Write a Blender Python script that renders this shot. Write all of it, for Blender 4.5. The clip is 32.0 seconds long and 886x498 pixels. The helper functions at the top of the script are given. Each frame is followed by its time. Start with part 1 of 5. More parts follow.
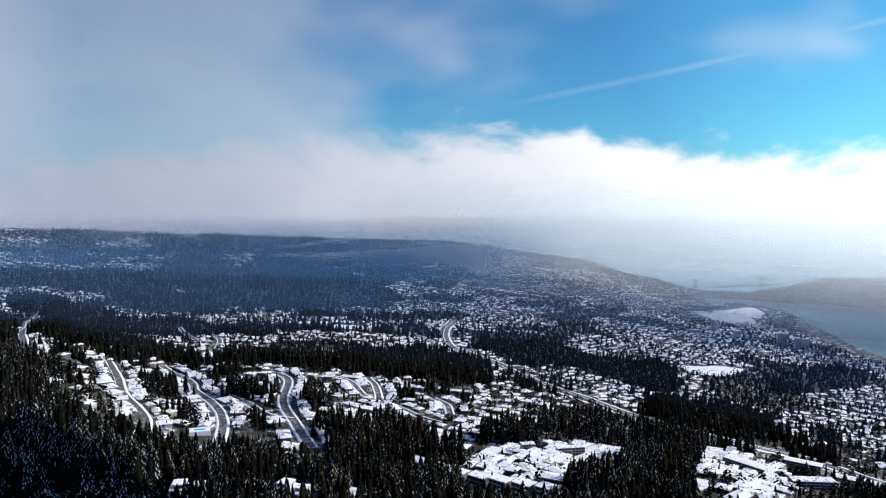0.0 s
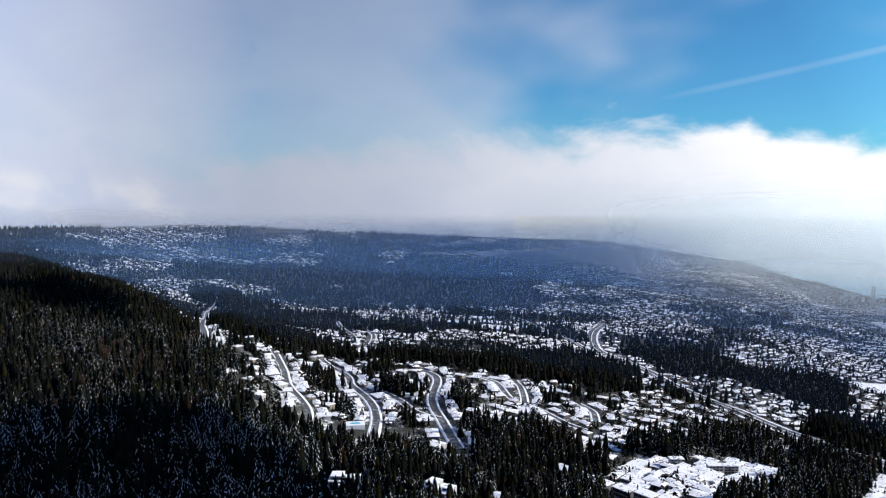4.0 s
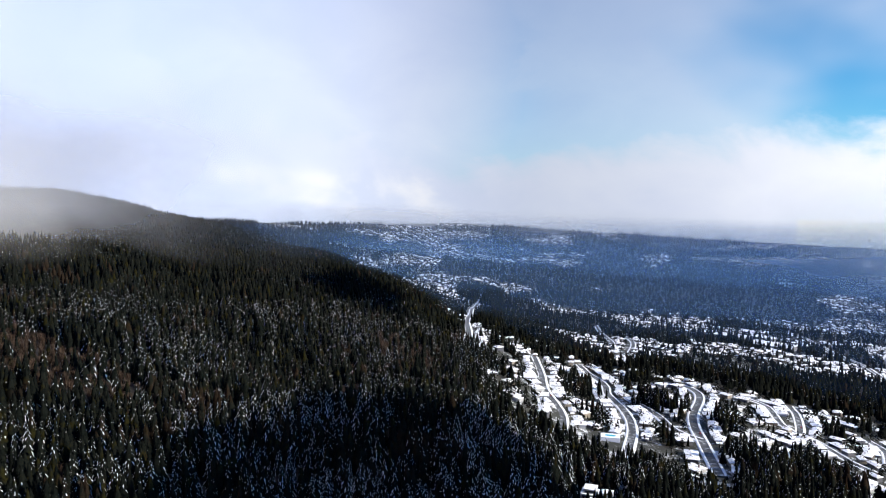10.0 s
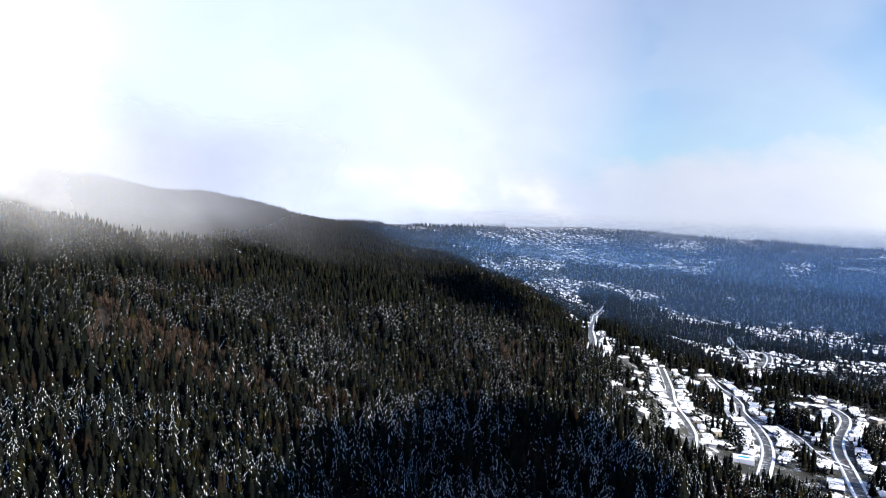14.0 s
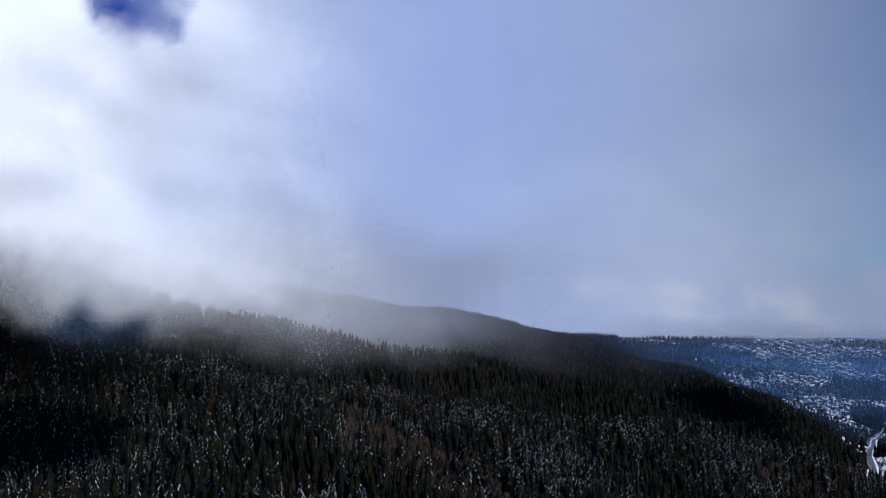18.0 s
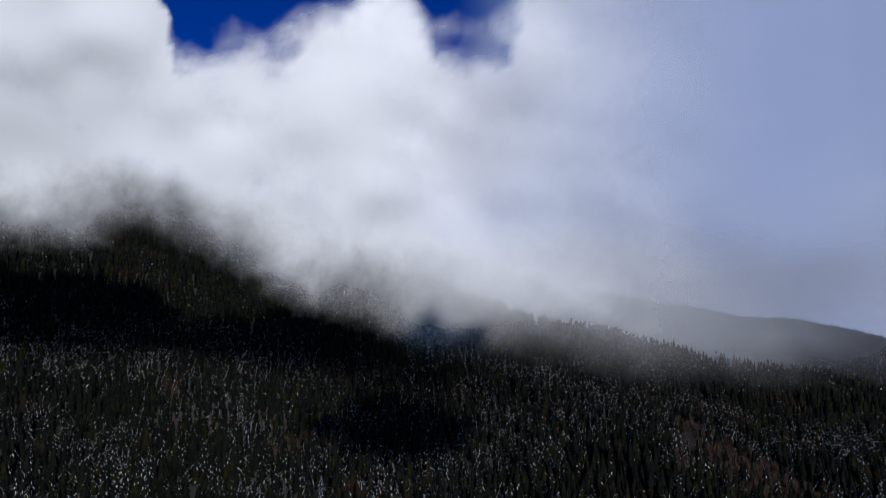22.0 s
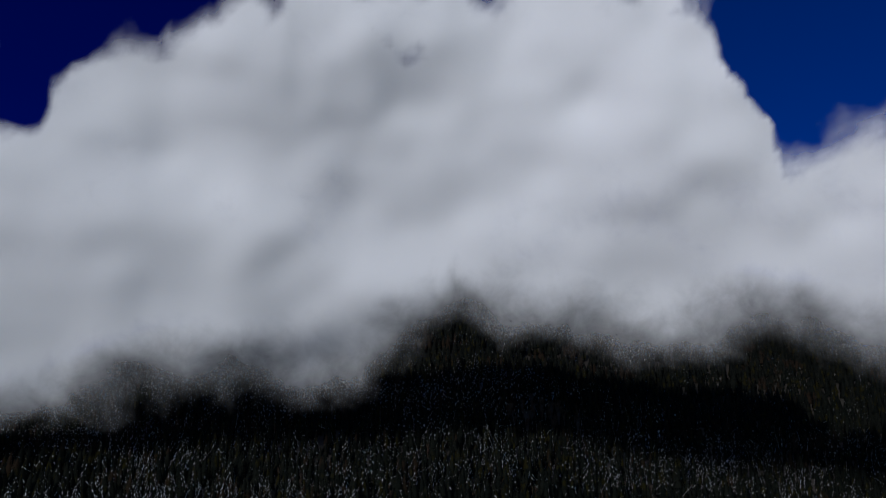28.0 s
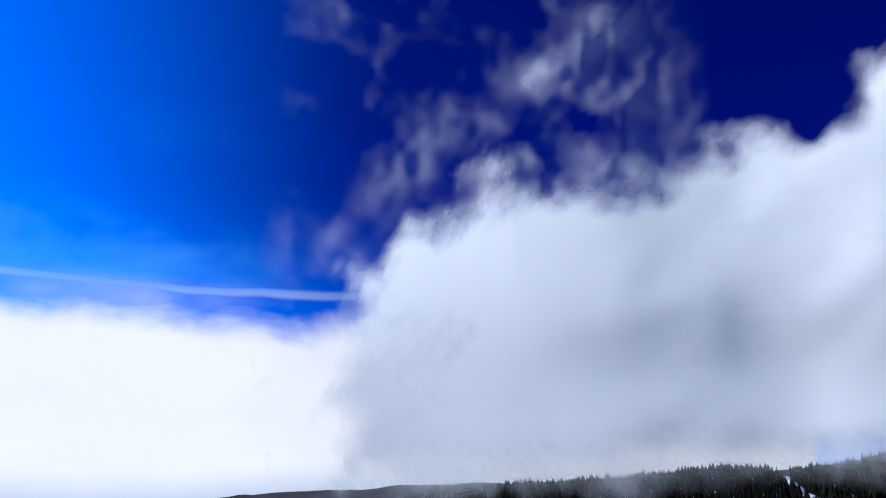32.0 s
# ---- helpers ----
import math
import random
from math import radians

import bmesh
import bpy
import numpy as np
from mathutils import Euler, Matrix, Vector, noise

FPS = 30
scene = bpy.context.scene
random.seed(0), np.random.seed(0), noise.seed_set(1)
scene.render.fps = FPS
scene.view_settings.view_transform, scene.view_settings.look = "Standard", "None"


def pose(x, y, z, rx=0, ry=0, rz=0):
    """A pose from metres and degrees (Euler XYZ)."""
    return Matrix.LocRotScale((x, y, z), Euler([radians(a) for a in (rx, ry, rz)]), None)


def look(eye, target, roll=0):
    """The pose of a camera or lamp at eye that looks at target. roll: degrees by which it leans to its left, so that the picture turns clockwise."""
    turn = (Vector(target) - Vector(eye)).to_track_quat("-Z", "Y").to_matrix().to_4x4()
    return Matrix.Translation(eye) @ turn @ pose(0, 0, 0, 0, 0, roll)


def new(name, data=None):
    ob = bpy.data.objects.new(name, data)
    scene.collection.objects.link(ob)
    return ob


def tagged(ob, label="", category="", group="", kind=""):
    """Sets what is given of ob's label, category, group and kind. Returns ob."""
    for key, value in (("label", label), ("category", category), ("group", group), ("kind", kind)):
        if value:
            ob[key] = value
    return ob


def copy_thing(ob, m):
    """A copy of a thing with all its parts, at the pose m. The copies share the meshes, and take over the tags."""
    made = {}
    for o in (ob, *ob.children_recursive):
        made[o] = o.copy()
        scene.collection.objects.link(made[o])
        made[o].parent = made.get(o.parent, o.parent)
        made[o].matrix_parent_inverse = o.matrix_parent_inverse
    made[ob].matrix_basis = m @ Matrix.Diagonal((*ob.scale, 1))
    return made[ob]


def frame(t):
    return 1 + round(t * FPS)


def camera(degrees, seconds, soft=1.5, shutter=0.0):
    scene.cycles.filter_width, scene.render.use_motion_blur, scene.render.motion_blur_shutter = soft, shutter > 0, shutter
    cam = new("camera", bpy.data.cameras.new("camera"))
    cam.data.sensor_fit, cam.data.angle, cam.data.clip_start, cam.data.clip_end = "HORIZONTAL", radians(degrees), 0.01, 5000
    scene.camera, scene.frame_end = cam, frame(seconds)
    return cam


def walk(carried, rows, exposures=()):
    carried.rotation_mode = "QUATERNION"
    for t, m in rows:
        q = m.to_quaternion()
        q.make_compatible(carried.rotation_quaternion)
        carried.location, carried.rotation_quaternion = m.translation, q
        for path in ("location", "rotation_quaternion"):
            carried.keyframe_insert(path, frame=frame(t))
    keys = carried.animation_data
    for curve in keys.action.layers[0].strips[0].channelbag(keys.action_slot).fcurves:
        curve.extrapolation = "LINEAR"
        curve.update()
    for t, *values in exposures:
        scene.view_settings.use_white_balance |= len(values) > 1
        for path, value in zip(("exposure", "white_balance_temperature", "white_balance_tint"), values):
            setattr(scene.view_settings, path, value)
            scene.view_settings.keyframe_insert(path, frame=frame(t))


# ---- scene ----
# A drone hovers over a snowy hillside suburb and turns to its left, from the inlet to the wooded mountain in cloud.
# x to the right and y ahead of the first view, z above the sea. Headings: degrees clockwise from +y.
# seconds, heading, tilt, roll, place
HEADINGS = [
    (0, 0.09, -3.96, 0.18, -6.7, 21.1, 578.8), (0.5, 0.04, -4.01, 0.19, -6.8, 19.6, 579.8), (1, -0.42, -4.01, 0.21, -6.8, 17.6, 580.9),
    (1.5, -2.54, -4.07, 0.12, -6.9, 15.4, 582.3), (2, -5.34, -4.13, 0.08, -6.9, 13.4, 583.5), (2.5, -7.10, -4.13, 0.20, -6.9, 11.7, 584.6),
    (4.5, -12.83, -4.19, 0.13, -3.3, 7.0, 592.5), (5, -14.26, -4.19, 0.20, -3.0, 6.9, 593.2), (5.5, -16.38, -4.22, 0.19, -2.8, 6.7, 594.0),
    (6, -17.86, -4.24, 0.19, -2.6, 6.6, 594.9), (6.5, -19.16, -4.25, 0.19, -2.4, 6.3, 596.0), (7, -20.41, -4.26, 0.15, -2.2, 5.9, 597.1),
    (7.5, -21.84, -4.28, 0.21, -1.8, 5.0, 598.3), (8, -23.76, -4.28, 0.22, -1.4, 3.8, 599.6), (8.5, -25.97, -4.30, 0.25, -0.8, 2.3, 601.0),
    (9, -27.98, -4.33, 0.30, -0.3, 0.8, 602.4), (9.5, -29.98, -4.35, 0.36, 0.1, -0.6, 603.7), (10, -31.77, -4.38, 0.41, 0.3, -1.6, 604.9),
    (10.5, -33.36, -4.41, 0.43, 0.1, -2.0, 605.9), (11, -34.37, -4.43, 0.43, -0.2, -2.0, 606.8), (11.5, -35.40, -4.43, 0.60, -0.8, -1.7, 607.6),
    (12, -36.11, -4.47, 0.65, -1.3, -1.3, 608.3), (12.5, -36.88, -4.48, 0.62, -1.9, -0.9, 608.9), (13, -38.41, -4.52, 0.68, -2.3, -0.6, 609.4),
    (13.5, -39.87, -4.57, 0.73, -2.6, -0.3, 609.7), (15.5, -46.40, -0.84, 0.09, -2.9, -0.4, 605.3), (16, -48.15, 2.34, -0.08, -2.9, -0.5, 604.8),
    (16.5, -51.38, 4.21, -0.41, -2.8, -0.5, 604.4), (17, -54.23, 4.48, -0.49, -2.8, -0.6, 604.2), (17.5, -56.40, 4.57, -0.65, -2.8, -0.6, 604.0),
    (18, -59.27, 4.64, -0.76, -2.8, -0.6, 603.9), (18.5, -62.20, 4.82, -0.70, -2.8, -0.6, 603.9), (19, -65.12, 4.78, -1.18, -2.8, -0.6, 603.9),
    (19.5, -68.29, 5.01, -0.83, -2.8, -0.6, 603.9), (20, -71.98, 5.15, -0.70, -2.8, -0.6, 603.9), (20.5, -75.80, 5.30, -0.16, -2.8, -0.6, 603.9),
    (21, -79.02, 5.35, -0.21, -2.8, -0.6, 604.0), (21.5, -82.29, 5.45, -0.05, -2.8, -0.6, 604.0), (22, -84.59, 5.53, -0.00, -2.8, -0.6, 604.0),
    (22.5, -86.96, 5.62, 0.03, -2.8, -0.6, 604.0), (23, -89.09, 5.66, -0.03, -2.8, -0.6, 604.0), (23.5, -91.56, 5.73, 0.03, -2.8, -0.6, 604.0),
    (24, -95.31, 5.81, 0.18, -2.8, -0.6, 604.0), (24.5, -99.55, 5.86, 0.42, -2.8, -0.6, 604.0), (25, -104.39, 5.86, 0.69, -2.8, -0.6, 604.0),
    (25.5, -108.93, 5.89, 0.89, -2.8, -0.6, 604.0), (27.5, -124.91, 11.83, 0.46, -2.8, -0.6, 604.0), (28, -131.45, 13.92, 0.56, -2.8, -0.6, 604.0),
    (28.5, -139.40, 14.70, 0.58, -2.8, -0.6, 604.0), (29, -147.90, 14.69, 0.81, -2.8, -0.6, 604.0), (29.5, -156.51, 14.79, 0.48, -2.8, -0.6, 604.0),
    (30, -166.11, 14.76, 0.51, -2.8, -0.6, 604.0), (30.5, -175.47, 14.71, 0.52, -2.8, -0.6, 604.0), (31, -184.97, 14.63, 0.30, -2.8, -0.6, 604.0),
    (31.5, -195.46, 14.83, 0.08, -2.8, -0.6, 604.0), (32, -206.08, 15.00, -0.06, -2.8, -0.6, 604.0),
]


def heading_pose(yaw, pitch, roll, x, y, z):
    a, e = radians(yaw), radians(pitch)
    way = Vector((math.sin(a) * math.cos(e), math.cos(a) * math.cos(e), math.sin(e)))
    return look((x, y, z), Vector((x, y, z)) + way, roll)


cam = camera(62.30, 32.0, soft=1.1)
walk(cam, [(row[0], heading_pose(*row[1:])) for row in HEADINGS],
     exposures=[(0, 0.3, 6700, 10), (2, 0.3, 6700, 10), (6, 0.45, 6800, 10), (9, 0.65, 6850, 10), (13, 1.0, 6850, 10), (15.5, 0.7, 6500, 10),
                (17, -0.2, 5750, 12), (19, -0.3, 5800, 14), (21, -0.45, 6000, 14), (23, -0.85, 6150, 12), (24, -1.0, 6150, 12), (25, -0.55, 6400, 12),
                (28, -1.2, 6100, 13), (29, -1.6, 5850, 17), (30, -0.95, 5850, 17), (31, -0.5, 5450, 17), (32, -0.05, 5600, 15)])

# ---------------------------------------------------------------- light
SUN_AZ, SUN_EL = 78.0, 27.0
sun_way = Vector((math.sin(radians(SUN_AZ)) * math.cos(radians(SUN_EL)),
                  math.cos(radians(SUN_AZ)) * math.cos(radians(SUN_EL)), math.sin(radians(SUN_EL))))
sun = new("sun", bpy.data.lights.new("sun", "SUN"))
sun.data.energy, sun.data.angle, sun.data.color = 5.0, radians(0.5), (1.0, 0.95, 0.86)
sun.matrix_world = look(sun_way * 3000, (0, 0, 0))


class Nodes:
    """Short hand for node trees."""

    def __init__(self, tree):
        self.tree = tree
        tree.nodes.clear()

    def add(self, kind, ins=(), **props):
        n = self.tree.nodes.new(kind)
        for k, v in props.items():
            setattr(n, k, v)
        for k, v in dict(ins).items():
            self.put(n.inputs[k], v)
        return n

    def put(self, socket, v):
        if hasattr(v, "is_output") or isinstance(v, bpy.types.NodeSocket):
            self.tree.links.new(v, socket)
        else:
            socket.default_value = v

    def math(self, op, a, b=0.0, c=0.0, clamp=False):
        n = self.add("ShaderNodeMath", {0: a, 1: b, 2: c}, operation=op, use_clamp=clamp)
        return n.outputs[0]

    def step(self, v, lo, hi, out_lo=0.0, out_hi=1.0):
        n = self.add("ShaderNodeMapRange", {"Value": v, "From Min": lo, "From Max": hi, "To Min": out_lo, "To Max": out_hi},
                     interpolation_type="SMOOTHSTEP")
        return n.outputs["Result"]

    def mix(self, f, a, b):
        n = self.add("ShaderNodeMix", {"Factor": f}, data_type="RGBA")
        self.put(n.inputs[6], a)
        self.put(n.inputs[7], b)
        return n.outputs[2]

    def noise(self, vec, scale, detail=4.0, rough=0.55, distort=0.0):
        n = self.add("ShaderNodeTexNoise", {"Vector": vec, "Scale": scale, "Detail": detail, "Roughness": rough, "Distortion": distort})
        return n.outputs["Fac"]

    def ramp(self, v, stops):
        n = self.add("ShaderNodeValToRGB", {"Fac": v})
        el = n.color_ramp.elements
        while len(el) < len(stops):
            el.new(0.5)
        for e, (pos, col) in zip(el, stops):
            e.position = pos
            e.color = (*col, 1) if isinstance(col, tuple) else (col, col, col, 1)
        return n.outputs["Color"]


world = bpy.data.worlds.new("winter_sky")
world.use_nodes = True
scene.world = world
w = Nodes(world.node_tree)
sky = w.add("ShaderNodeTexSky", sky_type="NISHITA", sun_disc=False, sun_elevation=radians(SUN_EL), sun_rotation=radians(SUN_AZ),
            air_density=0.8, dust_density=0.3, ozone_density=3.0)
way = w.add("ShaderNodeTexCoord").outputs["Generated"]
xyz = w.add("ShaderNodeSeparateXYZ", {0: way})
az = w.math("MULTIPLY", w.math("ARCTAN2", xyz.outputs[0], xyz.outputs[1]), 57.29578)
el = w.math("MULTIPLY", w.math("ARCSINE", xyz.outputs[2]), 57.29578)
flat = w.add("ShaderNodeCombineXYZ", {0: w.math("MULTIPLY", az, 0.1), 1: w.math("MULTIPLY", el, 0.16), 2: 0.0}).outputs[0]
billow = w.noise(flat, 1.1, 7.0, 0.56, 0.3)
broad = w.noise(flat, 0.42, 3.0, 0.5, 0.2)
# low cloud bank over the town: its top stands higher to the north
bank_top = w.math("ADD", w.step(az, -26.0, -62.0, 4.6, 14.0), w.step(az, 12.0, 32.0, 0.0, -2.2))
edge = w.math("ADD", w.math("SUBTRACT", bank_top, el), w.math("MULTIPLY", w.math("SUBTRACT", billow, 0.5), 11.0))
soft_edge = w.step(az, 8.0, -24.0, 1.2, 4.5)
bank = w.step(edge, w.math("MULTIPLY", soft_edge, -1.0), soft_edge)
# high thin veil, thickening to the north
veil_n = w.math("ADD", broad, w.step(az, 14.0, -20.0, -0.10, 0.20))
veil = w.math("MULTIPLY", w.step(veil_n, 0.40, 0.74), 0.66)
# blue rifts between the bank and the veil
rift = w.math("MULTIPLY", w.step(az, -52.0, -44.0), w.step(az, -22.0, -30.0))
rift = w.math("MULTIPLY", rift, w.math("MULTIPLY", w.step(el, 3.0, 7.0), w.step(el, 15.0, 10.0)))
rift = w.math("SUBTRACT", 1.0, w.math("MULTIPLY", rift, w.step(billow, 0.58, 0.46, 0.0, 0.3)))
veil = w.math("MULTIPLY", veil, w.step(el, 34.0, 24.0))
cover = w.math("MAXIMUM", w.math("MULTIPLY", w.math("MAXIMUM", bank, veil), rift), w.math("MULTIPLY", w.step(az, -12.0, -36.0), 0.96))
# an old vapour trail over the inlet and streaks of high cloud in the west
trail_off = w.math("ABSOLUTE", w.math("SUBTRACT", w.math("SUBTRACT", el, 6.9), w.math("MULTIPLY", w.math("SUBTRACT", az, 3.3), 0.175)))
trail = w.math("MULTIPLY", w.step(trail_off, 0.34, 0.05), w.math("MULTIPLY", w.step(az, 2.5, 9.0), w.step(broad, 0.3, 0.6)))
cover = w.math("MAXIMUM", cover, w.math("MULTIPLY", trail, 0.14))
cover = w.math("MAXIMUM", cover, w.math("MULTIPLY", w.step(az, -40.0, -56.0), w.step(el, 44.0, 30.0)))
town_side = w.math("MULTIPLY", w.step(az, -84.0, -72.0), w.step(az, 75.0, 45.0))
# faint mist and streaks of high cloud in the west
mist = w.math("MULTIPLY", w.step(w.noise(flat, 0.8, 4.0, 0.5, 0.3), 0.40, 0.75), w.math("MULTIPLY", w.step(az, 146.0, 132.0), w.step(az, 100.0, 120.0)))
mist = w.math("MULTIPLY", mist, w.step(el, 26.0, 10.0))
wisps = w.math("MULTIPLY", mist, 0.34)
streak = w.step(w.math("ABSOLUTE", w.math("SUBTRACT", el, w.math("ADD", 11.2, w.math("MULTIPLY", w.math("SUBTRACT", broad, 0.5), 2.0)))), 0.5, 0.1)
streak = w.math("MULTIPLY", streak, w.math("MULTIPLY", w.step(az, 100.0, 115.0), w.step(az, 158.0, 140.0)))
wisps = w.math("MAXIMUM", wisps, w.math("MULTIPLY", streak, 0.35))
# bright bank low in the west
west_edge = w.math("ADD", w.math("SUBTRACT", 9.0, el), w.math("MULTIPLY", w.math("SUBTRACT", billow, 0.5), 5.0))
west = w.math("MULTIPLY", w.step(west_edge, -1.5, 1.5), w.step(az, 160.0, 148.0))
west = w.math("MULTIPLY", west, w.step(az, 84.0, 96.0))
cover = w.math("MAXIMUM", w.math("MAXIMUM", w.math("MULTIPLY", cover, town_side), west), wisps)
sunny = w.math("MAXIMUM", w.step(az, -30.0, 45.0), w.math("MULTIPLY", w.step(az, 190.0, 145.0), w.step(az, 60, 100)))
shade = w.math("ADD", w.math("MULTIPLY", w.math("SUBTRACT", billow, 0.5), 0.55), w.math("MULTIPLY", w.step(el, -8.0, -3.0), 0.5))
cloud_grey = w.mix(sunny, (0.28, 0.36, 0.62, 1), (0.62, 0.64, 0.67, 1))
cloud_lit = w.mix(sunny, (0.60, 0.66, 0.77, 1), (1.0, 0.98, 0.94, 1))
shade = w.math("MULTIPLY", w.math("ADD", shade, 0.15, clamp=True), w.step(az, -62.0, -38.0, 0.35, 1.0))
shade = w.math("MULTIPLY", shade, w.step(el, 17.0, 5.0, 0.6, 1.0))
cloud_col = w.mix(shade, cloud_grey, cloud_lit)
# sunlit puffs low over the far slopes
puffs = w.math("MULTIPLY", w.step(billow, 0.44, 0.64), w.math("MULTIPLY", w.step(el, -2.4, -0.8), w.step(el, 2.8, 0.4)))
puffs = w.math("MULTIPLY", puffs, w.math("MULTIPLY", w.step(az, -58.0, -50.0), w.step(az, -26.0, -34.0)))
cloud_col = w.mix(w.math("MULTIPLY", puffs, 0.35), cloud_col, (0.86, 0.84, 0.80, 1))
# sea haze under the cloud base
haze_col = w.mix(sunny, (0.30, 0.36, 0.47, 1), (0.50, 0.58, 0.66, 1))
low = w.step(w.math("ADD", el, w.math("MULTIPLY", w.math("SUBTRACT", broad, 0.5), 2.6)), -1.0, -4.6)
cloud_col = w.mix(low, cloud_col, haze_col)
cloud_col = w.mix(w.math("MULTIPLY", w.step(az, 112.0, 125.0), w.step(el, 10.3, 12.5)), cloud_col, (0.16, 0.55, 1.0, 1))
cloud_gain = w.math("MULTIPLY", w.step(az, -26.0, 20.0, 0.55, 0.92), w.step(az, -23.0, -60.0, 1.0, 1.8))
cloud_gain = w.math("MULTIPLY", cloud_gain, w.step(az, 165.0, 135.0, 1.0, 1.5))
cover = w.math("MAXIMUM", cover, w.step(el, 3.0, -1.0))
toward = w.add("ShaderNodeVectorMath", {0: way, 1: tuple(sun_way)}, operation="DOT_PRODUCT").outputs["Value"]
clear_west = w.math("SUBTRACT", 1.0, w.math("MULTIPLY", w.math("MULTIPLY", w.step(az, 110.0, 152.0), w.step(el, 4.0, 20.0, 0.35, 1.0)), 0.97))
deep = w.mix(w.math("MULTIPLY", w.step(az, -150.0, -118.0), w.step(az, -60.0, -76.0)), (0.005, 0.032, 0.46, 1), (0.012, 0.20, 0.78, 1))
tint = w.mix(w.math("MAXIMUM", w.math("MULTIPLY", w.step(toward, 0.05, 0.66), clear_west), w.math("MULTIPLY", town_side, 0.75)), deep, w.mix(w.step(az, 75.0, 110.0), (0.40, 1.0, 1.15, 1), (0.03, 0.72, 2.2, 1)))
blue = w.add("ShaderNodeMix", {"Factor": 1.0}, data_type="RGBA", blend_type="MULTIPLY")
w.put(blue.inputs[6], sky.outputs[0])
w.put(blue.inputs[7], tint)
sky_bg = w.add("ShaderNodeBackground", {0: blue.outputs[2], 1: 0.10}).outputs[0]
cloud_bg = w.add("ShaderNodeBackground", {0: cloud_col, 1: w.math("MULTIPLY", cloud_gain, 0.82)}).outputs[0]
both = w.add("ShaderNodeMixShader", {0: cover, 1: sky_bg, 2: cloud_bg}).outputs[0]
w.add("ShaderNodeOutputWorld", {0: both})

# ---------------------------------------------------------------- materials


def material(name, build):
    m = bpy.data.materials.new(name)
    m.use_nodes = True
    n = Nodes(m.node_tree)
    shader = build(n)
    n.add("ShaderNodeOutputMaterial", {0: shader})
    return m


def principled(n, col, rough=0.8, metal=0.0, normal=None, spec=0.3):
    ins = {"Base Color": col, "Roughness": rough, "Metallic": metal, "Specular IOR Level": spec}
    if normal is not None:
        ins["Normal"] = normal
    return n.add("ShaderNodeBsdfPrincipled", ins).outputs[0]


def place_of(n):
    return n.add("ShaderNodeNewGeometry").outputs["Position"]


def bump(n, height, strength=0.4, dist=0.2):
    return n.add("ShaderNodeBump", {"Height": height, "Strength": strength, "Distance": dist}).outputs[0]


def plain(name, col, rough=0.7, metal=0.0, grain=0.15, scale=1.5):
    def build(n):
        v = n.noise(place_of(n), scale, 4.0)
        v2 = n.noise(place_of(n), scale * 0.13, 3.0)
        f = n.math("ADD", n.math("MULTIPLY", v, 0.6), n.math("MULTIPLY", v2, 0.4))
        lo = tuple(c * (1 - grain * 2) for c in col)
        hi = tuple(min(1, c * (1 + grain * 2)) for c in col)
        return principled(n, n.mix(n.step(f, 0.3, 0.7), (*lo, 1), (*hi, 1)), rough, metal, bump(n, v, 0.2, 0.1))
    return material(name, build)


def snow_roof(n):
    p = place_of(n)
    v = n.noise(p, 0.35, 5.0)
    fine = n.noise(p, 2.2, 4.0)
    r = n.add("ShaderNodeObjectInfo").outputs["Random"]
    bare = n.step(n.math("ADD", v, n.math("MULTIPLY", r, 0.10)), 0.63, 0.70)
    col = n.mix(bare, n.mix(fine, (0.80, 0.82, 0.86, 1), (0.90, 0.91, 0.93, 1)), (0.11, 0.10, 0.10, 1))
    return principled(n, col, 0.6, 0, bump(n, fine, 0.3, 0.15))


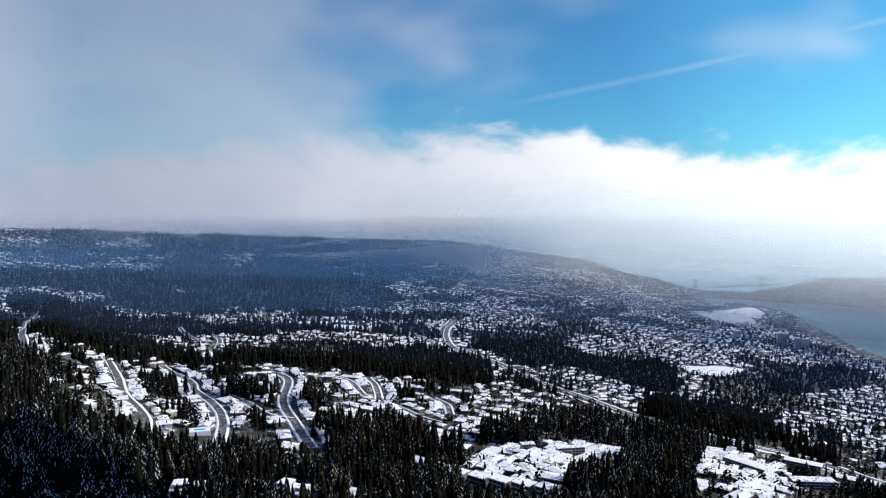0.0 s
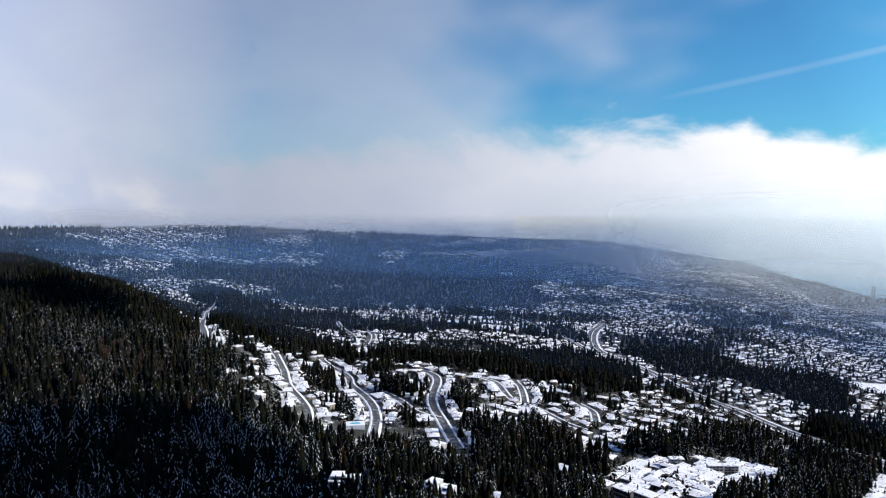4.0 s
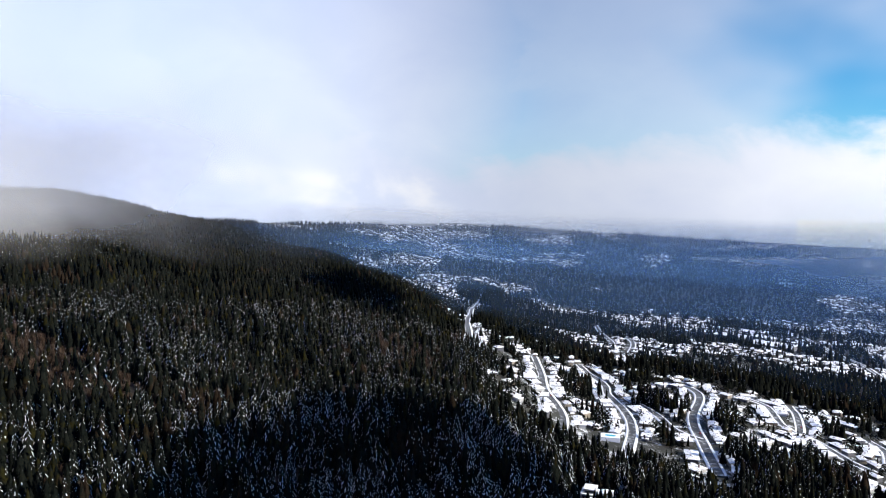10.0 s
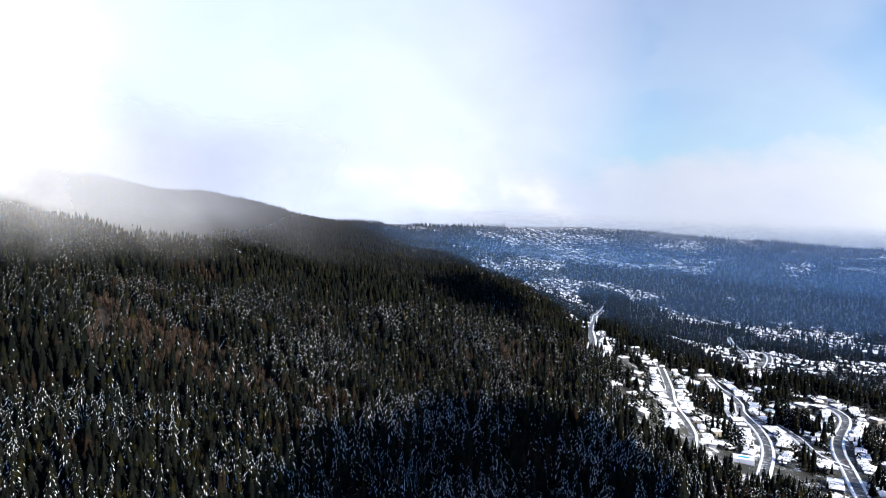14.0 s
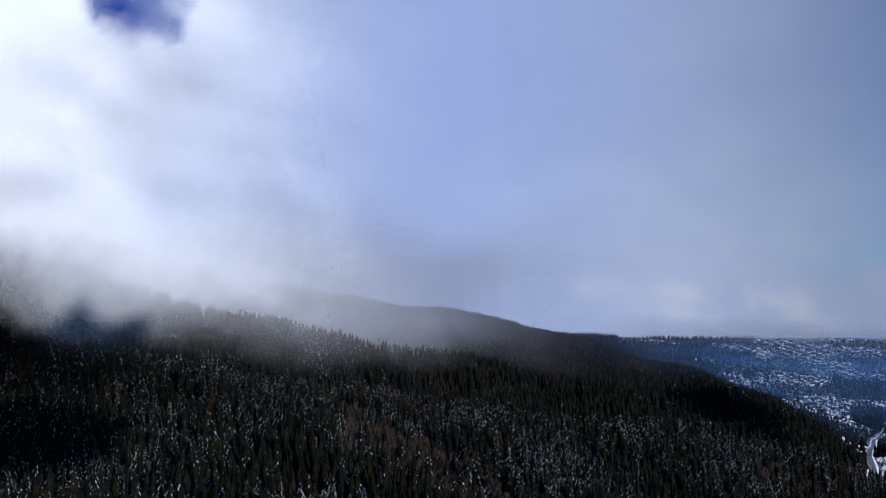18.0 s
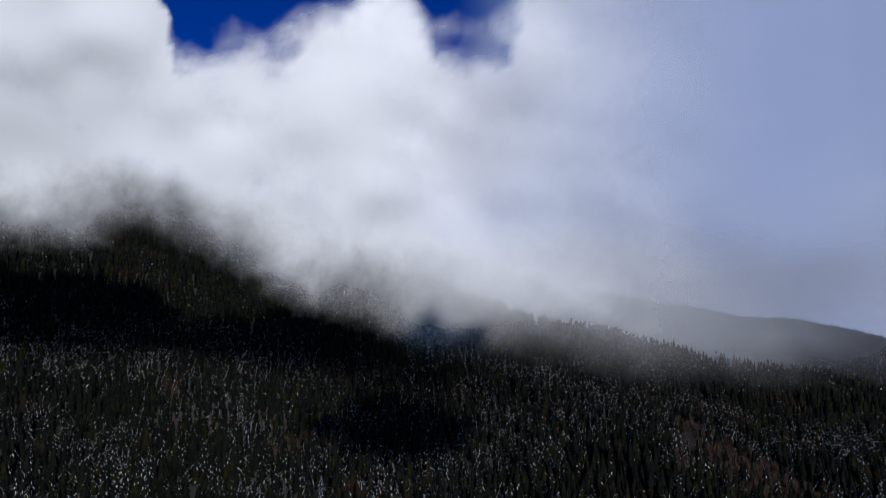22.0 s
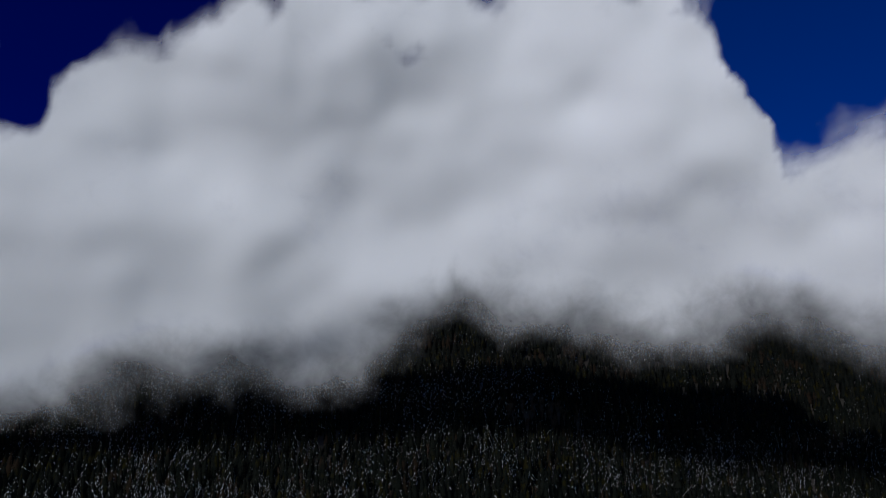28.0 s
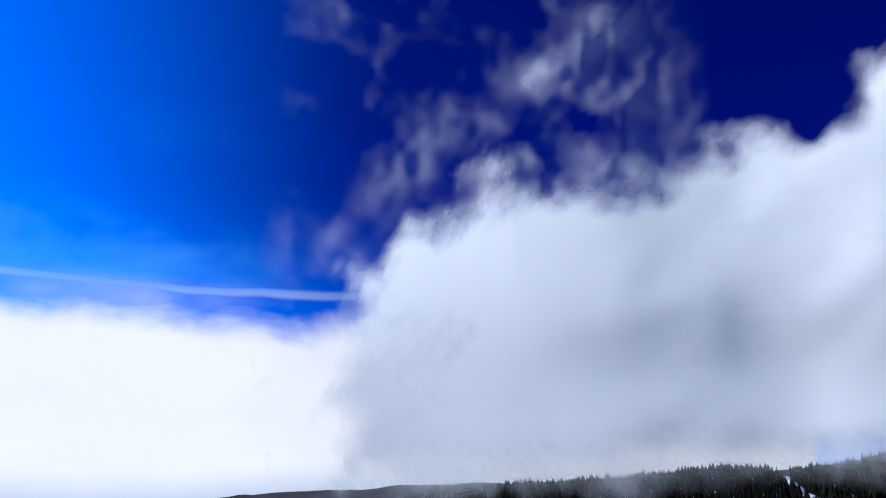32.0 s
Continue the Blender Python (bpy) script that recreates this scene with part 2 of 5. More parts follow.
def foliage(n, boughs=False):
    geo = n.add("ShaderNodeNewGeometry")
    p = geo.outputs["Position"]
    isl = geo.outputs["Random Per Island"]
    up = n.add("ShaderNodeSeparateXYZ", {0: geo.outputs["Normal"]}).outputs[2]
    spot = n.add("ShaderNodeSeparateXYZ", {0: p})
    high = spot.outputs[2]
    stand = n.noise(p, 0.010, 3.0)
    tree = n.noise(p, 0.075, 2.0, 0.5)
    own = n.add("ShaderNodeAttribute", attribute_name="snow_load").outputs["Fac"]
    load = n.math("ADD", n.math("MULTIPLY", n.math("SUBTRACT", own, 0.5), 0.50), n.math("ADD", n.math("MULTIPLY", n.math("SUBTRACT", stand, 0.5), 1.1), 0.62))
    load = n.math("ADD", load, n.math("ADD", n.step(high, 370.0, 620.0, -0.04, 0.05), n.step(spot.outputs[1], 0.0, 1000.0, -0.06, 0.06)))
    fine = n.noise(p, 1.3, 4.0, 0.65)
    if boughs:
        amount = n.math("ADD", load, n.math("MULTIPLY", isl, 0.45))
        snow = n.math("MULTIPLY", n.step(amount, 0.885, 0.96), n.step(fine, 0.35, 0.48))
    else:
        v = n.math("ADD", fine, n.math("MULTIPLY", n.math("SUBTRACT", load, 0.65), 0.16))
        snow = n.math("MULTIPLY", n.math("MULTIPLY", n.step(v, 0.68, 0.78), 0.55), n.step(up, 0.0, 0.35))
    shade = n.math("ADD", n.math("MULTIPLY", isl, 0.5), n.math("MULTIPLY", fine, 0.5))
    green = n.mix(shade, (0.002, 0.003, 0.003, 1), (0.009, 0.010, 0.008, 1))
    olive = n.mix(n.step(tree, 0.55, 0.68), green, (0.012, 0.011, 0.004, 1))
    brown = n.mix(n.step(n.math("ADD", n.noise(p, 0.016, 2.0), n.math("MULTIPLY", tree, 0.30)), 0.75, 0.83), olive, (0.014, 0.010, 0.007, 1))
    col = n.mix(snow, brown, (0.84, 0.87, 0.91, 1))
    return principled(n, col, 0.9, 0, None, 0.0)


def bough_look(n):
    return foliage(n, True)


def twig_look(n):
    isl = n.add("ShaderNodeNewGeometry").outputs["Random Per Island"]
    f = n.noise(place_of(n), 0.06, 3.0)
    v = n.math("ADD", n.math("MULTIPLY", isl, 0.6), n.math("MULTIPLY", f, 0.5))
    return principled(n, n.ramp(v, [(0.1, (0.012, 0.010, 0.009)), (0.4, (0.030, 0.021, 0.016)), (0.65, (0.060, 0.038, 0.026)), (0.85, (0.085, 0.066, 0.054))]), 0.9, 0, None, 0.0)


def ground_look(n):
    p = place_of(n)
    zone = n.add("ShaderNodeAttribute", attribute_name="wooded").outputs["Fac"]
    a = n.noise(p, 0.045, 6.0, 0.6)
    b = n.noise(p, 0.4, 5.0, 0.6)
    mixed = n.math("ADD", n.math("MULTIPLY", a, 0.55), n.math("MULTIPLY", b, 0.45))
    yard = n.mix(n.step(mixed, 0.52, 0.61), (0.028, 0.028, 0.022, 1), (0.80, 0.82, 0.86, 1))
    floor = n.mix(n.step(mixed, 0.60, 0.72), (0.020, 0.017, 0.013, 1), (0.60, 0.63, 0.68, 1))
    return principled(n, n.mix(n.step(zone, 0.3, 0.7), yard, floor), 0.85, 0, bump(n, b, 0.5, 0.6))


def water_look(n):
    p = place_of(n)
    v = n.noise(p, 0.08, 5.0)
    col = n.mix(n.noise(p, 0.0015, 3.0), (0.05, 0.13, 0.19, 1), (0.08, 0.17, 0.23, 1))
    return principled(n, col, 0.38, 0, bump(n, v, 0.25, 0.6), 0.5)


def asphalt(n):
    p = place_of(n)
    slush = n.noise(p, 0.16, 5.0, 0.6)
    f = n.noise(p, 1.4, 4.0)
    col = n.mix(n.step(slush, 0.52, 0.66), n.mix(f, (0.04, 0.042, 0.048, 1), (0.075, 0.078, 0.085, 1)), (0.38, 0.40, 0.43, 1))
    return principled(n, col, 0.75, 0, bump(n, f, 0.2, 0.05))


def snow_bank(n):
    p = place_of(n)
    f = n.noise(p, 0.5, 5.0)
    col = n.mix(n.step(f, 0.60, 0.72), (0.82, 0.84, 0.88, 1), (0.35, 0.34, 0.33, 1))
    return principled(n, col, 0.7, 0, bump(n, f, 0.5, 0.4))


def far_house_wall(n):
    r = n.add("ShaderNodeNewGeometry").outputs["Random Per Island"]
    col = n.ramp(r, [(0.0, (0.10, 0.09, 0.08)), (0.35, (0.18, 0.16, 0.14)), (0.6, (0.30, 0.28, 0.26)), (0.8, (0.22, 0.13, 0.10)), (1.0, (0.42, 0.40, 0.36))])
    g = n.noise(place_of(n), 0.5, 3.0)
    return principled(n, n.mix(n.step(g, 0.35, 0.65), col, (0.06, 0.06, 0.06, 1)), 0.8)


def cloud_look(n):
    p = place_of(n)
    d = n.add("ShaderNodeAttribute", attribute_name="thickness").outputs["Fac"]
    wisp = n.noise(p, 0.0055, 6.0, 0.56, 0.4)
    fine = n.noise(p, 0.03, 5.0, 0.6, 0.3)
    lively = n.math("SUBTRACT", 1.0, n.math("MULTIPLY", n.add("ShaderNodeAttribute", attribute_name="calm").outputs["Fac"], 0.75))
    stir = n.math("ADD", n.math("MULTIPLY", n.math("SUBTRACT", wisp, 0.5), 0.75), n.math("MULTIPLY", n.math("SUBTRACT", fine, 0.5), 0.36))
    v = n.math("ADD", d, n.math("MULTIPLY", stir, lively))
    a = n.step(v, 0.15, 0.95)
    white = n.mix(wisp, (0.84, 0.84, 0.86, 1), (0.92, 0.92, 0.92, 1))
    diff = n.add("ShaderNodeBsdfDiffuse", {0: white}).outputs[0]
    trans = n.add("ShaderNodeBsdfTranslucent", {0: white}).outputs[0]
    body = n.add("ShaderNodeMixShader", {0: 0.16, 1: diff, 2: trans}).outputs[0]
    clear = n.add("ShaderNodeBsdfTransparent").outputs[0]
    return n.add("ShaderNodeMixShader", {0: a, 1: clear, 2: body}).outputs[0]


def fog_look(n):
    d = n.add("ShaderNodeAttribute", attribute_name="thickness").outputs["Fac"]
    drift = n.noise(place_of(n), 0.0016, 5.0, 0.55, 0.3)
    a = n.math("MULTIPLY", d, n.step(n.math("ADD", drift, n.math("MULTIPLY", d, 0.35)), 0.28, 0.72), clamp=True)
    white = (0.90, 0.92, 0.96, 1)
    diff = n.add("ShaderNodeBsdfDiffuse", {0: white}).outputs[0]
    trans = n.add("ShaderNodeBsdfTranslucent", {0: white}).outputs[0]
    body = n.add("ShaderNodeMixShader", {0: 0.8, 1: diff, 2: trans}).outputs[0]
    clear = n.add("ShaderNodeBsdfTransparent").outputs[0]
    return n.add("ShaderNodeMixShader", {0: a, 1: clear, 2: body}).outputs[0]


# haze is painted in: a glowing colour that pales with height
def painted_harbour(n):
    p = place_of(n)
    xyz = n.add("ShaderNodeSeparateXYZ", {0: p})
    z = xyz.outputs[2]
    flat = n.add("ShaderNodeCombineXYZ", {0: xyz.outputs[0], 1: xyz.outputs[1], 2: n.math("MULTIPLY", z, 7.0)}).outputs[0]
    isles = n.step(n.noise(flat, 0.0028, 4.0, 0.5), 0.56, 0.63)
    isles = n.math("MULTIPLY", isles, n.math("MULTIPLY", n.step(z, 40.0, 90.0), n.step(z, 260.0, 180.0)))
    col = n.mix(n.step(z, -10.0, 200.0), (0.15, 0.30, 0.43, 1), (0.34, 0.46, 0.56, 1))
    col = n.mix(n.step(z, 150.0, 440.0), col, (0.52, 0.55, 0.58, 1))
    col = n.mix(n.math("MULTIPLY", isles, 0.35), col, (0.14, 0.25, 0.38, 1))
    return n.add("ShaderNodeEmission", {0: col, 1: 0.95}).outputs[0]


# whitish see-through coat that lightens what lies behind, imitating haze
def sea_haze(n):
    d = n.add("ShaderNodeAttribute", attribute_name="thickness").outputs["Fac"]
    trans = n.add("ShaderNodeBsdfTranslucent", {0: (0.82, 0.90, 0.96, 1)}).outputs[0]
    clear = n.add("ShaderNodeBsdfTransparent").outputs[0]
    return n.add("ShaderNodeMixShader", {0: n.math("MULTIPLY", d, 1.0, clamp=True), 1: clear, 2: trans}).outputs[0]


# see-through blue tint laid over distant things in place of haze
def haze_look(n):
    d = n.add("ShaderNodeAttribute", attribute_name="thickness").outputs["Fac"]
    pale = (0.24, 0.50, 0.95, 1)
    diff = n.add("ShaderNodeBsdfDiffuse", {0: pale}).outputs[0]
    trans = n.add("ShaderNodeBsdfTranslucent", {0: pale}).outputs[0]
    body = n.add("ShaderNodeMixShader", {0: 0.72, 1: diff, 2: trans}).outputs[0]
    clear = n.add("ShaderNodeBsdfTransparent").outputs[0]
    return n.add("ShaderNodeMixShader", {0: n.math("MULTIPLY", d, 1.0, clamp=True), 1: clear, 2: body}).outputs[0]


M_PAINTED_HARBOUR = material("painted_harbour", painted_harbour)
M_HAZE_TINT = material("blue_haze_sheet", haze_look)
M_SEA_HAZE_SHEET = material("pale_haze_sheet", sea_haze)
M_FOG = material("drifting_fog", fog_look)
M_ROOF = material("snow_covered_roof", snow_roof)
M_FOLIAGE = material("snowy_conifer_needles", foliage)
M_BOUGH = material("snow_laden_boughs", bough_look)
M_GROUND = material("snowy_ground", ground_look)
M_WATER = material("inlet_water", water_look)
M_ASPHALT = material("wet_asphalt", asphalt)
M_BANK = material("ploughed_snow", snow_bank)
M_FAR_WALL = material("house_walls_mixed", far_house_wall)
M_CLOUD = material("cloud_vapour", cloud_look)
M_BARK = plain("bark", (0.07, 0.05, 0.035), 0.9)
M_TWIG = material("bare_twigs", twig_look)
WALLS = [plain("stucco_cream", (0.25, 0.22, 0.18)), plain("cedar_brown", (0.10, 0.08, 0.065)), plain("render_grey", (0.15, 0.15, 0.16)),
         plain("brick_red", (0.15, 0.10, 0.085)), plain("siding_white", (0.40, 0.40, 0.39)), plain("siding_dark", (0.08, 0.08, 0.09))]
M_GLASS = plain("window_glass", (0.03, 0.04, 0.05), 0.12, 0.0, 0.1)
M_TRIM = plain("painted_trim", (0.55, 0.54, 0.52), 0.6)
M_CONCRETE = plain("concrete", (0.42, 0.41, 0.39), 0.85)
M_POOL = plain("pool_water", (0.02, 0.36, 0.52), 0.45, 0.0, 0.08)
M_STEEL = plain("grey_green_steel", (0.16, 0.22, 0.20), 0.5, 0.3)

# ---------------------------------------------------------------- shared mesh tools


def mesh_from(name, verts, faces, mats, index=None, smooth=False):
    """A mesh from numpy arrays: verts (n, 3); faces (m, 3) or (m, 4)."""
    verts = np.asarray(verts, dtype=np.float32)
    faces = np.asarray(faces, dtype=np.int32)
    me = bpy.data.meshes.new(name)
    k = faces.shape[1]
    me.vertices.add(len(verts))
    me.vertices.foreach_set("co", verts.ravel())
    me.loops.add(faces.size)
    me.loops.foreach_set("vertex_index", faces.ravel())
    me.polygons.add(len(faces))
    me.polygons.foreach_set("loop_start", np.arange(0, faces.size, k, dtype=np.int32))
    for m in mats:
        me.materials.append(m)
    if index is not None:
        me.polygons.foreach_set("material_index", np.asarray(index, dtype=np.int32))
    if smooth:
        me.polygons.foreach_set("use_smooth", np.ones(len(faces), dtype=bool))
    me.update(calc_edges=True)
    me.validate()
    return me


def part(name, bm, mat, parent, label=""):
    me = bpy.data.meshes.new(name)
    bm.to_mesh(me)
    bm.free()
    me.materials.append(mat)
    ob = new(name, me)
    ob.parent = parent
    return tagged(ob, label)


def box(bm, x0, x1, y0, y1, z0, z1, bevel=0.0):
    made = bmesh.ops.create_cube(bm, size=1.0)["verts"]
    for v in made:
        v.co = Vector((x0 + (v.co.x + 0.5) * (x1 - x0), y0 + (v.co.y + 0.5) * (y1 - y0), z0 + (v.co.z + 0.5) * (z1 - z0)))
    if bevel:
        edges = list({e for v in made for e in v.link_edges})
        bmesh.ops.bevel(bm, geom=edges, offset=bevel, segments=1, affect="EDGES")
    return bm


def box_part(name, dims, mat, parent, label="", bevel=0.0):
    return part(name, box(bmesh.new(), *dims, bevel), mat, parent, label)


def lattice(x, y, seed):
    h = np.sin(x * 127.1 + y * 311.7 + seed * 74.7) * 43758.5453
    return h - np.floor(h)


def value_noise(x, y, seed=0):
    xi, yi = np.floor(x), np.floor(y)
    u, v = x - xi, y - yi
    u, v = u * u * (3 - 2 * u), v * v * (3 - 2 * v)
    a = lattice(xi, yi, seed) * (1 - u) + lattice(xi + 1, yi, seed) * u
    b = lattice(xi, yi + 1, seed) * (1 - u) + lattice(xi + 1, yi + 1, seed) * u
    return a * (1 - v) + b * v


def fbm(x, y, octaves=4, seed=0):
    total, amp, norm = 0.0, 1.0, 0.0
    for i in range(octaves):
        total = total + amp * value_noise(x * 2 ** i, y * 2 ** i, seed + i)
        norm += amp
        amp *= 0.5
    return total / norm


# ---------------------------------------------------------------- terrain: heights by heading and distance
RINGS = np.array((0, 400, 700, 1100, 1600, 2200, 3000, 4000, 4950), float)
TOWN_SLOPE = {60: (390, 350, 290, 215, 120, 60, 2, -10, -10), 31: (390, 365, 310, 205, 130, 84, 6, -10, -10),
              20: (390, 370, 312, 235, 165, 115, 50, 10, -12), 15: (390, 371, 313, 241, 183, 140, 80, 52, 80),
              10: (390, 372, 315, 248, 200, 165, 112, 120, 190), 0: (390, 375, 315, 265, 228, 180, 135, 165, 295),
              -10: (390, 380, 325, 297, 255, 205, 145, 190, 315), -20: (390, 385, 332, 300, 262, 200, 160, 220, 350),
              -30: (390, 395, 395, 385, 325, 245, 210, 260, 400)}
HILL_SLOPE = {-36: (390, 394, 400, 404, 400, 330, 270, 300, 395), -42: (390, 394, 403, 414, 426, 410, 350, 340, 390),
              -50: (390, 394, 408, 430, 455, 474, 468, 420, 420), -60: (390, 395, 422, 462, 505, 545, 580, 560, 540),
              -75: (390, 398, 440, 515, 585, 645, 690, 710, 710),
              -90: (390, 398, 441, 561, 700, 860, 1000, 1050, 1050), -110: (390, 402, 455, 590, 796, 1000, 1200, 1300, 1300),
              -130: (390, 430, 535, 690, 900, 1100, 1300, 1400, 1400), -150: (390, 440, 548, 640, 760, 880, 1000, 1100, 1100)}
WEST_SLOPE = {-165: (390, 430, 540, 575, 620, 660, 700, 700, 700), -181: (390, 420, 480, 510, 528, 540, 500, 450, 400),
              -205: (390, 400, 440, 465, 480, 470, 420, 385, 365), -240: (390, 370, 340, 290, 220, 150, 120, 150, 230),
              -300: (390, 350, 290, 215, 120, 50, -6, -10, -10)}
SLOPE = {**TOWN_SLOPE, **HILL_SLOPE, **WEST_SLOPE}
COL_AZ = np.array(sorted(SLOPE), float)
COL_Z = np.array([SLOPE[int(a)] for a in COL_AZ], float)


def heading_of(x, y):
    a = np.degrees(np.arctan2(x, y))
    return np.where(a > 60, a - 360, a)


def height(x, y):
    x, y = np.asarray(x, float), np.asarray(y, float)
    r, a = np.hypot(x, y), heading_of(x, y)
    i = np.clip(np.searchsorted(COL_AZ, a) - 1, 0, len(COL_AZ) - 2)
    f = np.clip((a - COL_AZ[i]) / (COL_AZ[i + 1] - COL_AZ[i]), 0, 1)
    f = f * f * (3 - 2 * f) * 0.5 + f * 0.5
    k = np.clip(np.searchsorted(RINGS, r) - 1, 0, len(RINGS) - 2)
    g = np.clip((r - RINGS[k]) / (RINGS[k + 1] - RINGS[k]), 0, 1)

    def column(c):
        p1, p2 = COL_Z[c, k], COL_Z[c, k + 1]
        p0, p3 = COL_Z[c, np.maximum(k - 1, 0)], COL_Z[c, np.minimum(k + 2, len(RINGS) - 1)]
        w1 = RINGS[k + 1] - RINGS[k]
        m1 = (p2 - p0) / (RINGS[k + 1] - RINGS[np.maximum(k - 1, 0)]) * w1
        m2 = (p3 - p1) / (RINGS[np.minimum(k + 2, len(RINGS) - 1)] - RINGS[k]) * w1
        return ((2 * g ** 3 - 3 * g ** 2 + 1) * p1 + (g ** 3 - 2 * g ** 2 + g) * m1 * 0.8
                + (3 * g ** 2 - 2 * g ** 3) * p2 + (g ** 3 - g ** 2) * m2 * 0.8)
    z = column(i) * (1 - f) + column(i + 1) * f
    rough = np.clip((r - 150) / 600, 0, 1) * np.interp(a, (-75, -60, -40, -34), (1.0, 0.7, 0.45, 0.25)) * np.clip(z / 40, 0, 1)
    head = 125 * np.exp(-((a - 33) / 8.0) ** 4) * np.clip((r - 4480) / 300, 0, 1)
    head = head + 13 * np.clip(1.9 - ((x - 1500) / 190) ** 2 - ((y - 3640) / 260) ** 2, 0, 1)
    return z + head + rough * ((fbm(x / 190, y / 190, 4, 3) - 0.5) * 42)


# ---------------------------------------------------------------- plan of the town: woods, snowy fields, roads, bare thickets
WOODS = []
WOODS.append(((-335, 620), (-300, 620), (-275, 655), (-250, 665), (-215, 690), (-165, 705), (-120, 685), (-140, 765), (-125, 875), (-90, 905), (-50, 850), (-5, 785), (-5, 620), (-35, 580), (-70, 485), (-180, 455)))
WOODS.append(((-745, 1315), (-645, 1475), (-465, 1365), (-365, 1345), (-290, 1330), (-180, 1270), (-75, 1295), (-10, 1320), (-15, 1730), (-135, 1665), (-230, 1610), (-285, 1390), (-435, 1540), (-435, 1365), (-600, 1575), (-735, 1625), (-780, 1465)))
WOODS.append(((-2045, 3305), (-1580, 3515), (-1140, 3730), (-595, 4305), (-270, 4525), (-20, 4355), (185, 4090), (45, 3545), (-125, 3315), (-235, 2870), (-480, 2990), (-705, 3095), (-920, 3255), (-1200, 3170), (-1470, 3065), (-1755, 2835)))
WOODS.append(((-2260, 3660), (-1395, 4120), (-250, 4660), (-700, 4640), (-1450, 4295), (-2330, 3770)))
WOODS.append(((-655, 2305), (-550, 2300), (-430, 1845), (-500, 1835)))
WOODS.append(((-430, 975), (-460, 1155), (-400, 1140), (-345, 1010), (-400, 1035)))
WOODS.append(((-330, 1075), (-260, 1085), (-225, 995), (-290, 1020)))
WOODS.append(((-215, 1025), (-175, 1025), (-150, 975), (-185, 955)))
WOODS.append(((-1565, 2645), (-1305, 2715), (-1070, 2460), (-1140, 2150), (-1380, 2350)))
WOODS.append(((-15, 1770), (40, 1665), (100, 1545), (70, 1335), (-10, 1305)))
WOODS.append(((115, 1540), (205, 1485), (245, 1390), (180, 1305), (130, 1425)))
WOODS.append(((55, 2215), (225, 2200), (370, 2185), (335, 1895), (215, 1630), (150, 1630), (70, 1900)))
WOODS.append(((255, 1860), (570, 1880), (550, 1710), (460, 1505), (350, 1610), (255, 1650)))
WOODS.append(((360, 1370), (510, 1455), (645, 1405), (540, 1155), (400, 1035), (350, 1060), (325, 1135)))
WOODS.append(((125, 695), (170, 710), (215, 825), (280, 1060), (310, 1055), (270, 810), (210, 635), (170, 550), (90, 520)))
WOODS.append(((50, 845), (120, 810), (100, 715), (155, 745), (210, 865), (210, 955), (115, 875), (65, 970)))
WOODS.append(((530, 1125), (600, 1135), (535, 1000), (485, 995)))
WOODS.append(((815, 1885), (1495, 2570), (1220, 2050), (855, 1725), (745, 1655)))
WOODS.append(((1130, 4210), (1390, 4300), (1495, 3950), (1420, 3630), (1255, 3505), (1115, 3700)))
WOODS.append(((665, 3815), (830, 3625), (870, 3370), (625, 2925), (550, 3145)))
WOODS.append(((985, 4840), (1075, 4820), (1205, 4495), (1030, 4290), (930, 4495)))
WOODS.append(((-540, 1000), (-555, 1140), (-565, 1310), (-545, 1505), (-450, 1380), (-365, 1365), (-330, 1515), (-195, 1295), (-110, 1415), (45, 1550), (45, 1385), (-55, 1435), (-160, 1335), (-235, 1280), (-340, 1355), (-380, 1350), (-450, 1325), (-500, 1340), (-535, 1275), (-545, 1115), (-535, 990)))
FIELDS = []
FIELDS.append(((610, 1925), (755, 2030), (845, 2010), (705, 1840), (620, 1830)))
FIELDS.append(((1210, 3610), (1240, 3265), (1370, 3225), (1600, 3610), (1635, 3855), (1440, 3690)))
FIELDS.append(((325, 975), (355, 1000), (355, 970), (325, 895), (300, 885)))
FIELDS.append(((-485, 3915), (-420, 3920), (-405, 3785), (-465, 3760)))
FIELDS.append(((165, 1085), (205, 1105), (195, 1050), (160, 1040)))
FIELDS.append(((-300, 2075), (-245, 2160), (-205, 2015), (-250, 1885)))
FIELDS.append(((1050, 4825), (1250, 4780), (1275, 4770), (1115, 4755)))
ROADS = []
ROADS.append((26, ((34, 2515), (-1, 2155), (15, 1843), (71, 1701), (121, 1601), (183, 1441), (231, 1346), (309, 1176), (378, 1070), (437, 1038), (520, 1039), (579, 955))))
ROADS.append((18, ((-303, 2630), (-150, 2213), (-64, 2025), (-18, 1852))))
ROADS.append((8, ((-523, 1144), (-454, 1020), (-407, 926), (-371, 877), (-340, 831), (-315, 767))))
ROADS.append((9, ((-492, 1278), (-401, 1154), (-366, 1074), (-305, 974), (-270, 888), (-242, 783))))
ROADS.append((10, ((-300, 1240), (-271, 1216), (-248, 1160), (-223, 1006), (-184, 891), (-142, 771))))
ROADS.append((8, ((-312, 1044), (-272, 1000), (-226, 931), (-191, 908))))
ROADS.append((8, ((-205, 1211), (-159, 1199), (-124, 1104), (-100, 1085), (-114, 1193), (-132, 1254))))
ROADS.append((9, ((-100, 1085), (-66, 1052), (-35, 1008), (-9, 982))))
ROADS.append((8, ((-625, 1962), (-542, 1771), (-484, 1553), (-491, 1475))))
ROADS.append((8, ((-21, 1174), (1, 1129), (6, 1051))))
ROADS.append((8, ((-790, 2188), (-636, 1857), (-543, 1632))))
ROADS.append((9, ((-1151, 2035), (-801, 1396), (-606, 1061), (-508, 886))))
